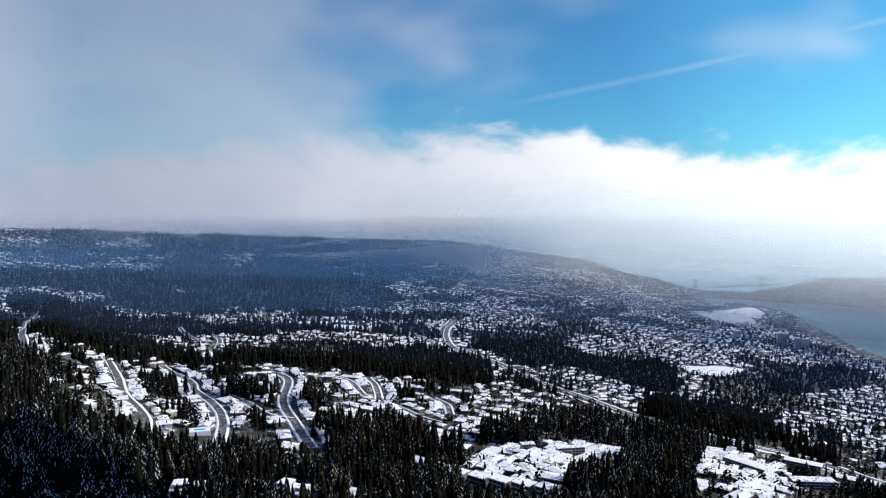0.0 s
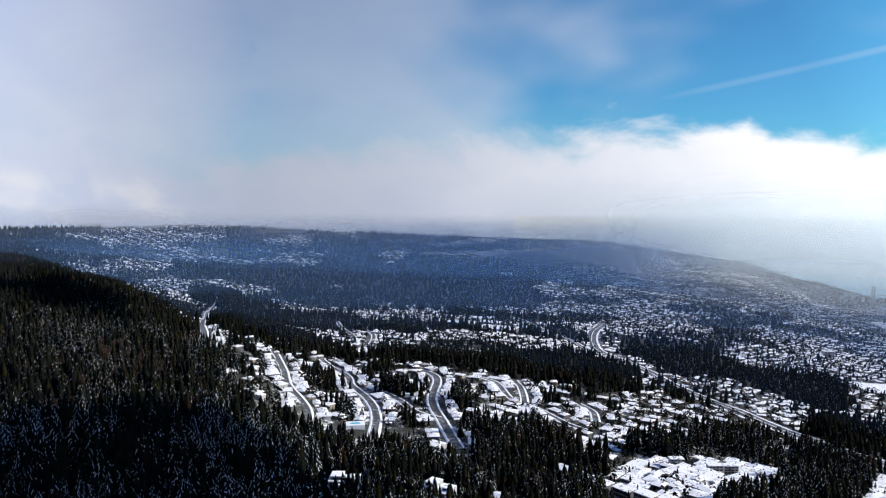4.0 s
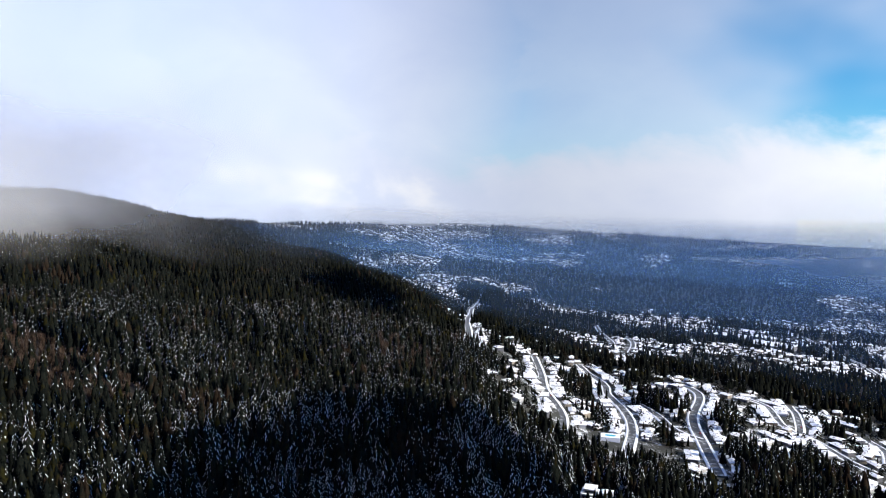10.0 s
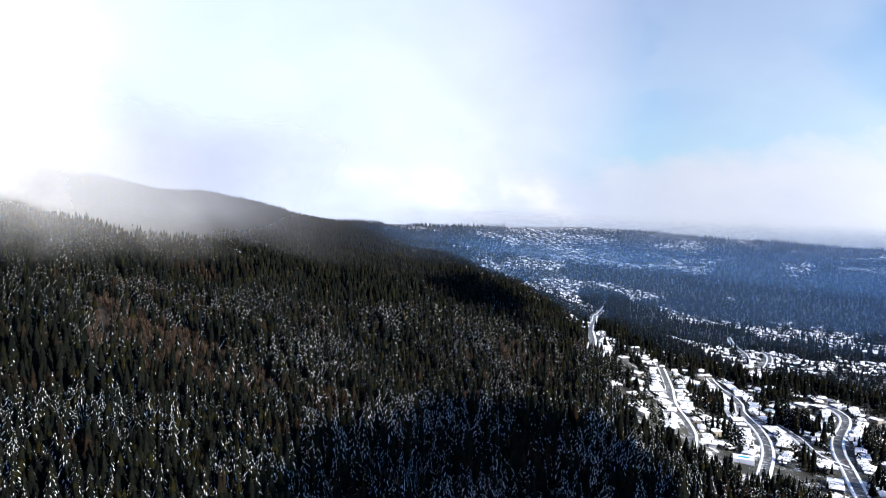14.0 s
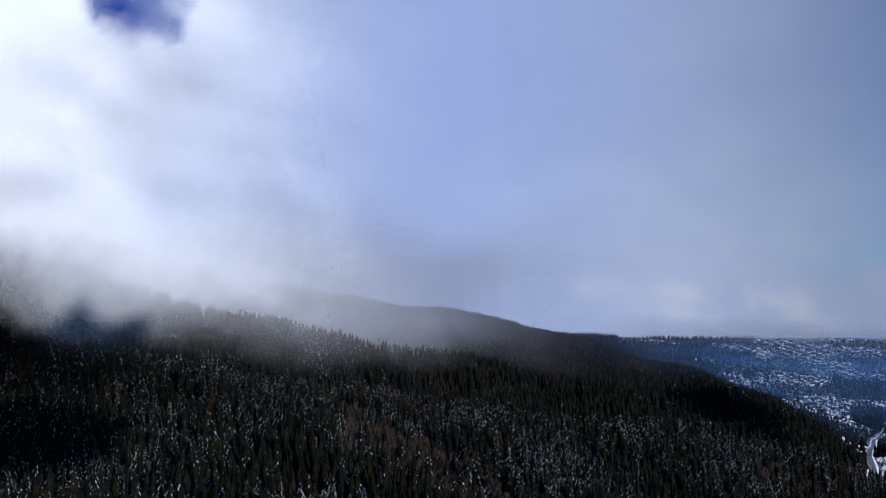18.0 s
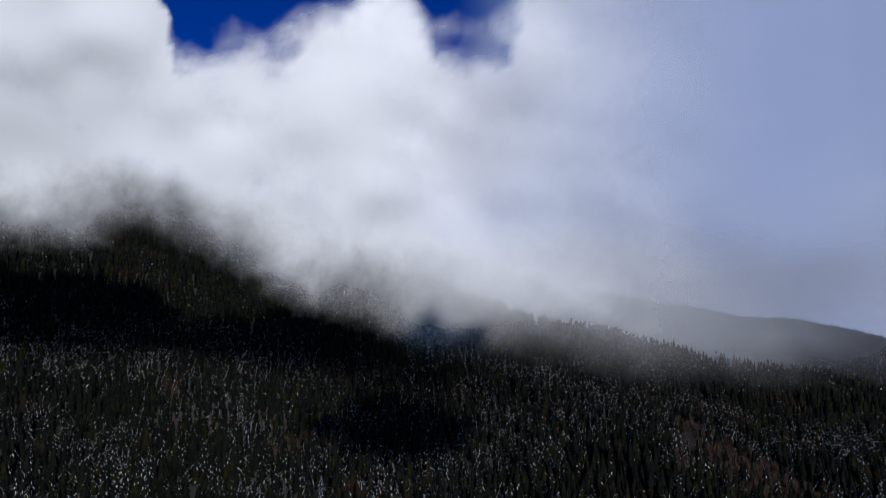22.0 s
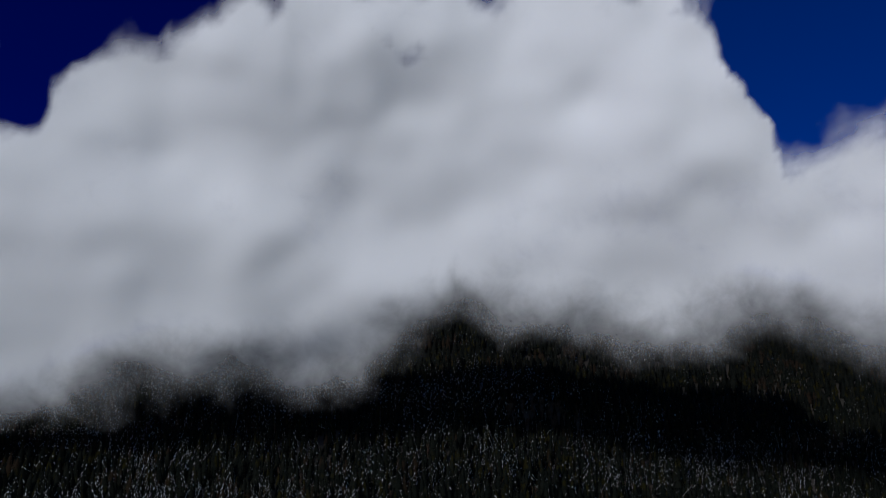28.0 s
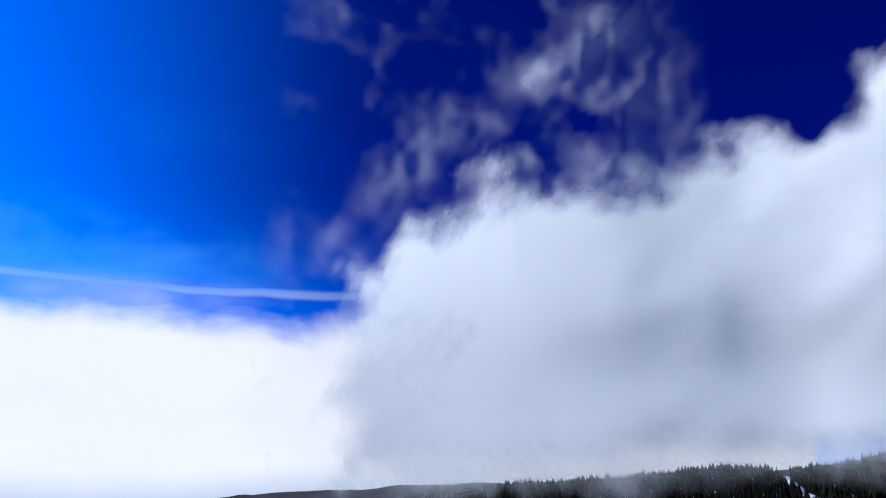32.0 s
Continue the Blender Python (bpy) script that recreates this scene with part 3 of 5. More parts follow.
ROADS.append((9, ((-1369, 2504), (-1218, 2197), (-1151, 2035))))
# a snowed-in service track on the western slope
WEST_TRACK = ((82, -1960), (58, -1746), (29, -1393), (1, -1255), (-23, -1084))
THICKETS = []
THICKETS.append(((-606, 790), (-581, 820), (-520, 790), (-456, 723), (-431, 672), (-478, 654), (-540, 720)))
THICKETS.append(((-712, 293), (-897, 370), (-805, 428), (-669, 435), (-537, 404), (-570, 356)))
THICKETS.append(((-450, 360), (-435, 392), (-408, 388), (-415, 358)))
THICKETS.append(((-783, -603), (-856, -572), (-900, -520), (-816, -513), (-755, -555)))


def inside(x, y, poly):
    """True where the points lie in the polygon, a tuple of corners."""
    x, y = np.asarray(x, float), np.asarray(y, float)
    hit = np.zeros(x.shape, bool)
    for (x0, y0), (x1, y1) in zip(poly, poly[1:] + poly[:1]):
        cross = ((y0 > y) != (y1 > y)) & (x < (x1 - x0) * (y - y0) / (y1 - y0 + 1e-9) + x0)
        hit ^= cross
    return hit


def road_distance(x, y, margin=0.0):
    """Distance to the nearest road's edge."""
    best = np.full(np.shape(x), 1e9)
    for wide, pts in ROADS:
        for (x0, y0), (x1, y1) in zip(pts, pts[1:]):
            dx, dy = x1 - x0, y1 - y0
            f = np.clip(((x - x0) * dx + (y - y0) * dy) / (dx * dx + dy * dy), 0, 1)
            best = np.minimum(best, np.hypot(x - x0 - f * dx, y - y0 - f * dy) - wide / 2)
    return best


def line_distance(x, y, pts):
    """Distance to a bent line."""
    best = np.full(np.shape(x), 1e9)
    for (x0, y0), (x1, y1) in zip(pts, pts[1:]):
        f = np.clip(((x - x0) * (x1 - x0) + (y - y0) * (y1 - y0)) / ((x1 - x0) ** 2 + (y1 - y0) ** 2), 0, 1)
        best = np.minimum(best, np.hypot(x - x0 - f * (x1 - x0), y - y0 - f * (y1 - y0)))
    return best


def woods_edge(a):
    """Distance to which the near forest reaches, by heading."""
    return np.interp(a, (-60, -50, -45, -40, -34, -30, -28.5, -26, -20.8, -18.5, -15, -9.5, -4, 6, 60),
                     (9000, 3600, 2900, 2300, 1620, 1230, 890, 735, 785, 750, 765, 680, 600, 540, 470))


def settled(x, y):
    """How built-up the suburb is, 0 to 1."""
    return fbm(x / 230, y / 230, 3, 40)


def wooded(x, y):
    a, r = heading_of(x, y), np.hypot(x, y)
    m = (a < -29.5) & (a > -240) & (r < woods_edge(a)) | (a >= -29.5) & (r < woods_edge(a) + 25 * (fbm(np.asarray(x) / 60, np.asarray(y) / 60, 2, 9) - 0.5))
    gx = np.asarray(x) + (fbm(np.asarray(x) / 70, np.asarray(y) / 70, 3, 14) - 0.5) * 80
    gy = np.asarray(y) + (fbm(np.asarray(x) / 70, np.asarray(y) / 70, 3, 15) - 0.5) * 80
    for poly in WOODS:
        m |= inside(gx, gy, poly)
    m &= ~((a > -3 + 26 * (fbm(np.asarray(x) / 420, np.asarray(y) / 420, 2, 29) - 0.5)) & (r > 2700) & (fbm(np.asarray(x) / 240, np.asarray(y) / 240, 2, 23) < 0.60))
    m |= (a > 22) & (a < 50) & (r > 4450)
    m |= (a > -28) & (a < np.interp(r, (2000, 3400), (0, -8))) & (r > 1980) & (settled(gx, gy) < 0.575)
    copse = fbm(gx / 62 + gy / 110, gy / 62 - gx / 110, 2, 88)
    m |= (r > 800) & (r < 1500) & (a > -30) & (a < 34) & (copse > np.interp(a, (-30, -24, -10), (0.50, 0.60, 0.66))) & (road_distance(x, y) > 32)
    m |= (a < -36.5) & (a > -70) & (r > 2300) & ((a < -46) | (fbm(gx / 300, gy / 300, 2, 19) > 0.42))
    return m


# ---------------------------------------------------------------- ground
az_in = np.radians(np.concatenate([np.arange(-245, 45, 0.5), np.arange(45, 115, 2.5)]))
rr = np.concatenate([[0.01, 60, 120], np.geomspace(180, 4950, 170)])
A, R = np.meshgrid(az_in, rr, indexing="ij")
X, Y = R * np.sin(A), R * np.cos(A)
Z = height(X, Y)
na, nr = A.shape
ii, jj = np.meshgrid(np.arange(na), np.arange(nr - 1), indexing="ij")
i2 = (ii + 1) % na
quads = np.stack([ii * nr + jj, ii * nr + jj + 1, i2 * nr + jj + 1, i2 * nr + jj], -1).reshape(-1, 4)
ground_mesh = mesh_from("ground", np.stack([X, Y, Z], -1).reshape(-1, 3), quads[:, ::-1], [M_GROUND], smooth=True)
att = ground_mesh.attributes.new("wooded", "FLOAT", "POINT")
att.data.foreach_set("value", wooded(X.ravel(), Y.ravel()).astype(np.float32))
ground = tagged(new("ground", ground_mesh), "snow-dusted hillside and coastal ground", "ground", kind="structure")

ring = np.radians(np.arange(0, 360, 3))
wv = [(0, 0, 0.4)] + [(4960 * math.sin(t), 4960 * math.cos(t), 0.4) for t in ring]
wf = [(0, 1 + (i + 1) % len(ring), 1 + i) for i in range(len(ring))]
tagged(new("water", mesh_from("water", wv, wf, [M_WATER])), "calm blue-grey sea inlet in winter haze", "water", kind="structure")

# ---------------------------------------------------------------- cloud on the mountain
# headings and elevations of the bank's crest and base, as they stand over the slope
CLOUD_TOP = ((-245, 9), (-225, 8), (-217, 9), (-213, 12), (-208, 16), (-203, 19), (-196, 19.4), (-187, 20), (-179, 21.2), (-173, 21.8), (-166, 21.2),
             (-163.5, 20.2), (-159.5, 25), (-153.5, 27.8), (-146, 31.5), (-140, 31), (-136, 30.5), (-130, 32.8), (-120, 34), (-111, 31.5),
             (-108.5, 28), (-106, 23), (-104.6, 18.4), (-103, 19.4), (-101, 20.6), (-98, 21.8), (-93, 22.3), (-88.7, 23.2), (-85.5, 20.8),
             (-82, 21.6), (-78.7, 21), (-75, 24), (-66, 32), (-40, 34))
CLOUD_BASE = ((-245, -3), (-216, -3.0), (-197, -2.4), (-181, -1.2), (-165, 0.2), (-158, 1.6), (-153, 3.2), (-143, 3.6), (-137.5, 4.4), (-134, 7.4),
              (-130.5, 10.0), (-127.5, 7.8), (-122, 6.9), (-109, 7.0), (-102, 5.6), (-95, 2.0), (-86, 0.5), (-78, -0.4), (-66, -0.8), (-56, -0.8), (-40, -1.0))
CLOUD_MATS = {"valley_haze": M_HAZE_TINT, "fog_bank": M_FOG, "cloud_shred": M_FOG, "ridge_fog": M_FOG, "sea_haze": M_SEA_HAZE_SHEET}


def cloud_sheet(name, label, az, el, dist, thick):
    """A bank of vapour over headings az and elevations el, at a distance; thick: how dense it is, 0 to 1."""
    ea, ee = np.radians(az), np.radians(el)
    v = np.stack([dist * np.sin(ea) * np.cos(ee), dist * np.cos(ea) * np.cos(ee), 604 + dist * np.sin(ee)], -1).reshape(-1, 3)
    n, k = az.shape
    i, j = np.meshgrid(np.arange(n - 1), np.arange(k - 1), indexing="ij")
    q = np.stack([i * k + j, (i + 1) * k + j, (i + 1) * k + j + 1, i * k + j + 1], -1).reshape(-1, 4)
    q = q[thick.ravel()[q].max(1) > (-0.45 if name != "cloud_bank" else -9)]
    me = mesh_from(name, v, q, [CLOUD_MATS.get(name, M_CLOUD)], smooth=True)
    att = me.attributes.new("thickness", "FLOAT", "POINT")
    att.data.foreach_set("value", thick.ravel().astype(np.float32))
    calm = me.attributes.new("calm", "FLOAT", "POINT")
    calm.data.foreach_set("value", np.interp(az.ravel(), (-96, -82), (0, 1)).astype(np.float32))
    return tagged(new(name, me), label, "cloud", kind="stuff")


def puff(az, el, a, e, wide, tall):
    return np.exp(-((az - a) / wide) ** 2 - ((el - e) / tall) ** 2)


def billows(az, el, size, seed):
    """Rounded heads of vapour: the outermost of many overlapping domes, 0 to 1."""
    best = np.zeros(az.shape)
    gen = np.random.default_rng(seed)
    for a in np.arange(-248, -50, size * 0.9):
        for e in np.arange(-8, 44, size * 0.8):
            ca, ce, rad = a + gen.uniform(-0.5, 0.5) * size, e + gen.uniform(-0.5, 0.5) * size, size * gen.uniform(0.7, 1.3)
            d2 = ((az - ca) / rad) ** 2 + ((el - ce) / rad) ** 2
            best = np.maximum(best, np.clip(1 - d2, 0, 1) * gen.uniform(0.7, 1.0))
    return best


CA, CT = np.meshgrid(np.arange(-244, -44, 0.4), np.linspace(0, 1, 118), indexing="ij")
CE = -9 + CT * 47
warp = (fbm(CA / 4, CE / 4, 4, 61) - 0.5) * 7
top = np.interp(CA + warp, *zip(*CLOUD_TOP))
base = np.interp(CA + warp * 0.6, *zip(*CLOUD_BASE))
even_top = np.interp(CA, (-245, -215, -200, -165, -145, -115, -90, -60), (9, 12, 20, 22, 30, 31, 24, 30))
even_base = np.interp(CA, (-245, -200, -160, -130, -105, -85, -60), (-3, -2.5, 1, 7, 6, 0.5, -0.5))
u = np.clip((CE - even_base) / (even_top - even_base), -0.3, 1.5)
head = (0.030 * (fbm(CA / 14, CE / 10, 2, 33) - 0.5) + 0.010 * (fbm(CA / 6, CE / 5, 2, 12) - 0.5)) * np.interp(CA, (-205, -150), (0.1, 1.0))
far_away = 1 + 0.42 * np.clip((-140 - CA) / 80, 0, 2) ** 2 + 0.35 * np.clip((-190 - CA) / 30, 0, 2) ** 2
CR = 700 * (1 + np.where(u > 0.5, 0.20, 0.09) * (u - 0.5) ** 2) * far_away * (1 + 2.0 * head)
ragged = (fbm(CA / 5.5, CE / 4.5, 5, 51) - 0.5) * 8 + (billows(CA, CE, 4.0, 22) - 0.5) * 4.0
crest = (top + ragged - CE) / np.interp(CA, (-210, -190, -160, -120, -84, -74), (7.5, 6.0, 5.0, 4.6, 5.0, 9.0)) + 0.5
crest = crest + 1.6 * puff(CA, CE, -169.5, 23.2, 2.6, 2.6) + 0.7 * puff(CA, CE, -166.5, 24.8, 1.8, 1.6) - 1.4 * puff(CA, CE, -163.2, 21.4, 1.6, 1.7) - 1.6 * puff(CA, CE, -162, 26.6, 2.0, 1.8)
rag_low = (fbm(CA / 7, CE / 6, 4, 57) - 0.5) * 5
lift = (CE - base + rag_low * 0.7) / np.interp(CA, (-172, -155, -100, -80), (7.5, 8.5, 9.0, 14.0)) + 0.42
dens = np.minimum(crest, np.minimum(lift, 1.0 + 0.5 * (fbm(CA / 11, CE / 8, 3, 71) - 0.5)))
dens = np.minimum(dens, np.minimum((CA + 219) / 12 + 1.6 * (fbm(CA / 6, CE / 5, 4, 91) - 0.4), (-50 - CA) / 42))
cloud_sheet("cloud_bank", "billowing grey-white cloud lying on the wooded mountain", CA, CE, CR, np.clip(dens, -0.8, 1.5))

# torn shreds blown off the western shoulder of the bank
CA, CE = np.meshgrid(np.arange(-224, -178, 0.3), np.arange(10, 36, 0.3), indexing="ij")
SHRED = ((-216, 15.5), (-211, 20.5), (-205, 25), (-200, 26.5), (-195, 29.5), (-190, 31.5))
spine = np.interp(CA, *zip(*SHRED))
torn = fbm(CA / 3.4 + CE / 9, CE / 2.6, 5, 17)
dens = 0.62 * np.exp(-((CE - spine) / 2.6) ** 2) + 0.55 * np.clip((spine - CE) / 5, 0, 1) * np.clip((CE - 12) / 8, 0, 1)
dens = dens - 0.7 * puff(CA, CE, -195, 24, 4.5, 2.6) - 0.5 * puff(CA, CE, -200, 22, 2.5, 2.0)
dens = (dens * 0.8 + (torn - 0.52) * 1.0) * np.clip((CA + 221) / 6, 0, 1) * np.clip((-184 - CA) / 6, 0, 1)
cloud_sheet("cloud_shred", "thin torn shreds of cloud against deep blue sky", CA, CE, 1250 + 60 * fbm(CA / 4, CE / 4, 3, 5), np.clip(dens * 0.6, 0, 0.5))

# fog in the saddle before the far ridge
CA, CE = np.meshgrid(np.arange(-92, -38, 0.6), np.arange(-9, 10, 0.4), indexing="ij")
dens = np.interp(CA, (-90, -80, -66, -58, -48, -40), (0.0, 0.95, 0.95, 0.66, 0.30, 0.0)) * np.interp(CE, (-8.5, -3.5, -1.0, 3.5, 9), (0.0, 0.62, 1.0, 1.0, 0.0))
dens = dens * (0.9 + 0.5 * (fbm(CA / 8, CE / 4, 4, 8) - 0.5))
cloud_sheet("ridge_fog", "grey-blue fog hiding the crest of the wooded ridge", CA, CE, 1350 + 25 * (CE + 9), np.clip(dens, 0, 1))

# blue-tinted sheets imitate thin haze thickening with distance; fog where far slopes meet cloud
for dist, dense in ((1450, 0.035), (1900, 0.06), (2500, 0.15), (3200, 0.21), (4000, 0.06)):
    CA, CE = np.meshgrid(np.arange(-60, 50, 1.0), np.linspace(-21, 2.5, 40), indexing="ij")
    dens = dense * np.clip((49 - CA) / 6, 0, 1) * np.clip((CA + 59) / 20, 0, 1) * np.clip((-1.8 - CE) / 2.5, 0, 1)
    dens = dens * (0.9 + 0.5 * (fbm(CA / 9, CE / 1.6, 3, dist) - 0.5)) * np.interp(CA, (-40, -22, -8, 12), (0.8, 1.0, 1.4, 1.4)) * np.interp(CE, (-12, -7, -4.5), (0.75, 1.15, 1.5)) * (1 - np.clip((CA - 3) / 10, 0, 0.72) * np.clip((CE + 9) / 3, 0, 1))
    cloud_sheet("valley_haze", "blue-tinted sheet imitating thin winter haze over the valley", CA, CE, dist * (1 + 0.02 * (CE + 15)), dens)
CA, CE = np.meshgrid(np.arange(-56, 50, 0.8), np.linspace(-10.0, 4.0, 54), indexing="ij")
fog_low = np.interp(CA, (-56, -40, -25, -5, 5, 12, 22, 50), (-1.3, -1.7, -2.3, -2.7, -3.5, -4.4, -5.0, -5.2)) + 0.9 * (fbm(CA / 6, CE / 2, 3, 6) - 0.5)
dens = np.clip((CE - fog_low + 1.8) / np.interp(CA, (5, 20), (2.4, 3.4)), 0, 1) ** 1.5 * np.clip((np.interp(CA, (-40, -15), (-0.6, -2.0)) - CE) / 1.4, 0, 1) * np.clip((49 - CA) / 10, 0, 1) * np.interp(CA, (-54, -45, -24, -6, 8, 24), (0, 0.6, 0.85, 0.75, 0.30, 0.22))
cloud_sheet("fog_bank", "soft fog where the far valley meets the cloud", CA, CE, 3700 + 60 * (CE + 6.5), dens)

# pale sheets imitate haze over the harbour, bright against the sun
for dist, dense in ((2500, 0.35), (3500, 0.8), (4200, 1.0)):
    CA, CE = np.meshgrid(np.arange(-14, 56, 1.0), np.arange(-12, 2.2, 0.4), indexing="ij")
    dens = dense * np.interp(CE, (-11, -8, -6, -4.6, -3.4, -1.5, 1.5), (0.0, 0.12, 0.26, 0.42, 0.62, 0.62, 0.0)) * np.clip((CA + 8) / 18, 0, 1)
    cloud_sheet("sea_haze", "pale sheet imitating bright winter haze over the harbour and the far town", CA, CE, dist + 8 * CE, dens * (0.9 + 0.4 * (fbm(CA / 8, CE / 2, 3, dist) - 0.5)))


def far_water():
    """Glowing painted backdrop of the hazy outer harbour beyond the narrows, too far off to shift."""
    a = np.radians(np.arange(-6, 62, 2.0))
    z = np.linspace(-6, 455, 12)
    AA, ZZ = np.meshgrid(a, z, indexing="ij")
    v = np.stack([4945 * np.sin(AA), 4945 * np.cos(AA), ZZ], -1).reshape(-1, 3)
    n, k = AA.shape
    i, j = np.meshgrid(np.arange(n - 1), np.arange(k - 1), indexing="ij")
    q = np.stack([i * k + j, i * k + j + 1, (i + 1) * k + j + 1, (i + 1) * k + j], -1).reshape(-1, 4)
    tagged(new("backdrop", mesh_from("backdrop", v, q, [M_PAINTED_HARBOUR])), "glowing backdrop painted as distant hazy harbour water with faint dark islands", "backdrop", kind="structure")


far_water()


def cumulus(x, y, z, wide, deep, tall, turn, seed):
    """A loose cumulus added out of view on the sun's side of the sky; its shadow darkens the near slope."""
    bm = bmesh.new()
    bmesh.ops.create_icosphere(bm, subdivisions=4, radius=1.0)
    for v in bm.verts:
        p = v.co * 1.7 + Vector((seed, 0, 0))
        n = 0.75 + 0.55 * noise.fractal(p, 0.9, 2.0, 4)
        v.co = Vector((v.co.x * wide * n, v.co.y * deep * n, v.co.z * tall * n))
    me = bpy.data.meshes.new("cumulus_cloud")
    bm.to_mesh(me)
    bm.free()
    me.materials.append(M_CLOUD)
    for p in me.polygons:
        p.use_smooth = True
    a = me.attributes.new("thickness", "FLOAT", "POINT")
    a.data.foreach_set("value", np.ones(len(me.vertices), dtype=np.float32))
    ob = tagged(new("cumulus_cloud", me), "unseen loose white cumulus added to shade the near slope", "cloud", kind="stuff")
    ob.matrix_basis = pose(x, y, z, 0, 0, turn)


# unseen clouds added for their shadows on the near slopes: ground point, size
for gx, gy, gz, wide, deep, turn, seed in ((-870, 1030, 415, 260, 75, -40, 3.0), (-860, 20, 465, 105, 90, 0, 8.0), (-330, 390, 395, 220, 165, -20, 15.0)):
    up = (1500 - gz) / sun_way.z
    cumulus(gx + sun_way.x * up, gy + sun_way.y * up, 1500, wide, deep, 50, turn, seed)
# ---------------------------------------------------------------- trees


def conifer_crown(tiers, points, boughs, rng, broad=0.17):
    """A spire of ragged, drooping tiers with slender snow-bearing boughs lying on them; unit height. Returns verts, triangles, and 0 for needles or 1 for boughs."""
    verts, tris, kind = [], [], []
    for k in range(tiers):
        f = k / tiers
        z_top = min(1.0, 0.14 + 0.88 * (f + 1.7 / tiers)) if k < tiers - 1 else 1.0
        z_low = 0.06 + 0.88 * f
        rad = broad * (1 - f) ** 0.8 + 0.018
        c = len(verts)
        verts.append((0, 0, z_top))
        turn = rng.uniform(0, 6.28)
        for j in range(points * 2):
            t = turn + j * math.pi / points + rng.uniform(-0.2, 0.2)
            q = rad * (rng.uniform(0.8, 1.25) if j % 2 == 0 else rng.uniform(0.45, 0.7))
            verts.append((q * math.cos(t), q * math.sin(t), z_low + (0.0 if j % 2 == 0 else 0.03) + rng.uniform(-0.02, 0.02)))
        for j in range(points * 2):
            tris.append((c, c + 1 + j, c + 1 + (j + 1) % (points * 2)))
            kind.append(0)
    for k in range(boughs):
        f = (k + 0.5) / boughs
        z = 0.12 + 0.86 * f
        t = k * 2.39996 + rng.uniform(-0.4, 0.4)
        reach = (broad * 1.18 * (1 - f) ** 0.8 + 0.02) * rng.uniform(0.8, 1.2)
        half = rng.uniform(0.006, 0.011) * (0.6 + 0.8 * (1 - f))
        droop = reach * rng.uniform(0.45, 0.8)
        c, s = math.cos(t), math.sin(t)
        n = len(verts)
        verts += [(0.40 * reach * c, 0.40 * reach * s, z + 0.012 - 0.15 * droop),
                  (0.75 * reach * c - half * s, 0.75 * reach * s + half * c, z + 0.012 - 0.5 * droop),
                  (reach * c, reach * s, z - droop),
                  (0.75 * reach * c + half * s, 0.75 * reach * s - half * c, z + 0.012 - 0.5 * droop)]
        tris += [(n, n + 3, n + 1), (n + 1, n + 3, n + 2)]
        kind += [1, 1]
    return np.array(verts), np.array(tris), np.array(kind)


def round_crown(rng, clumps=18):
    """A rounded garden tree: leafy clumps set about an egg-shaped crown."""
    verts, tris = [], []
    for k in range(clumps):
        z = 1 - 2 * (k + 0.5) / clumps
        t = k * 2.39996
        q = math.sqrt(1 - z * z) * rng.uniform(0.8, 1.15)
        c = Vector((0.30 * q * math.cos(t), 0.30 * q * math.sin(t), 0.56 + 0.42 * z))
        n = len(verts)
        for j in range(4):
            a = t + j * math.pi / 2 + rng.uniform(-0.3, 0.3)
            s = rng.uniform(0.10, 0.19)
            verts.append((c.x + s * math.cos(a), c.y + s * math.sin(a), c.z - s * 0.7 * math.cos(a - t) + rng.uniform(-0.04, 0.04)))
        tris += [(n, n + 1, n + 2), (n, n + 2, n + 3)]
    return np.array(verts), np.array(tris), np.zeros(len(tris), int)


def twig_crown(rng, count=44):
    """A leafless broadleaf: slender stems that fan upwards."""
    verts, tris = [], []
    for k in range(count):
        t, lean = rng.uniform(0, 6.28), rng.uniform(0.05, 0.42)
        z0, z1 = rng.uniform(0.0, 0.45), rng.uniform(0.7, 1.0)
        x0, y0 = 0.10 * z0 * math.cos(t), 0.10 * z0 * math.sin(t)
        x1, y1 = lean * math.cos(t) * (z1 - z0) + x0, lean * math.sin(t) * (z1 - z0) + y0
        wx, wy = -math.sin(t) * 0.009, math.cos(t) * 0.009
        n = len(verts)
        mx, my, mz = (x0 + x1) / 2, (y0 + y1) / 2, (z0 + z1) / 2
        verts += [(x0 - wx, y0 - wy, z0), (x0 + wx, y0 + wy, z0), (x1, y1, z1),
                  (mx - wx, my - wy, mz), (mx + wx, my + wy, mz), (x1 * 1.15 - wx * 9, y1 * 1.15 - wy * 9, z1 * 0.97)]
        tris += [(n, n + 1, n + 2), (n + 3, n + 4, n + 5)]
    return np.array(verts), np.array(tris), np.zeros(len(tris), int)


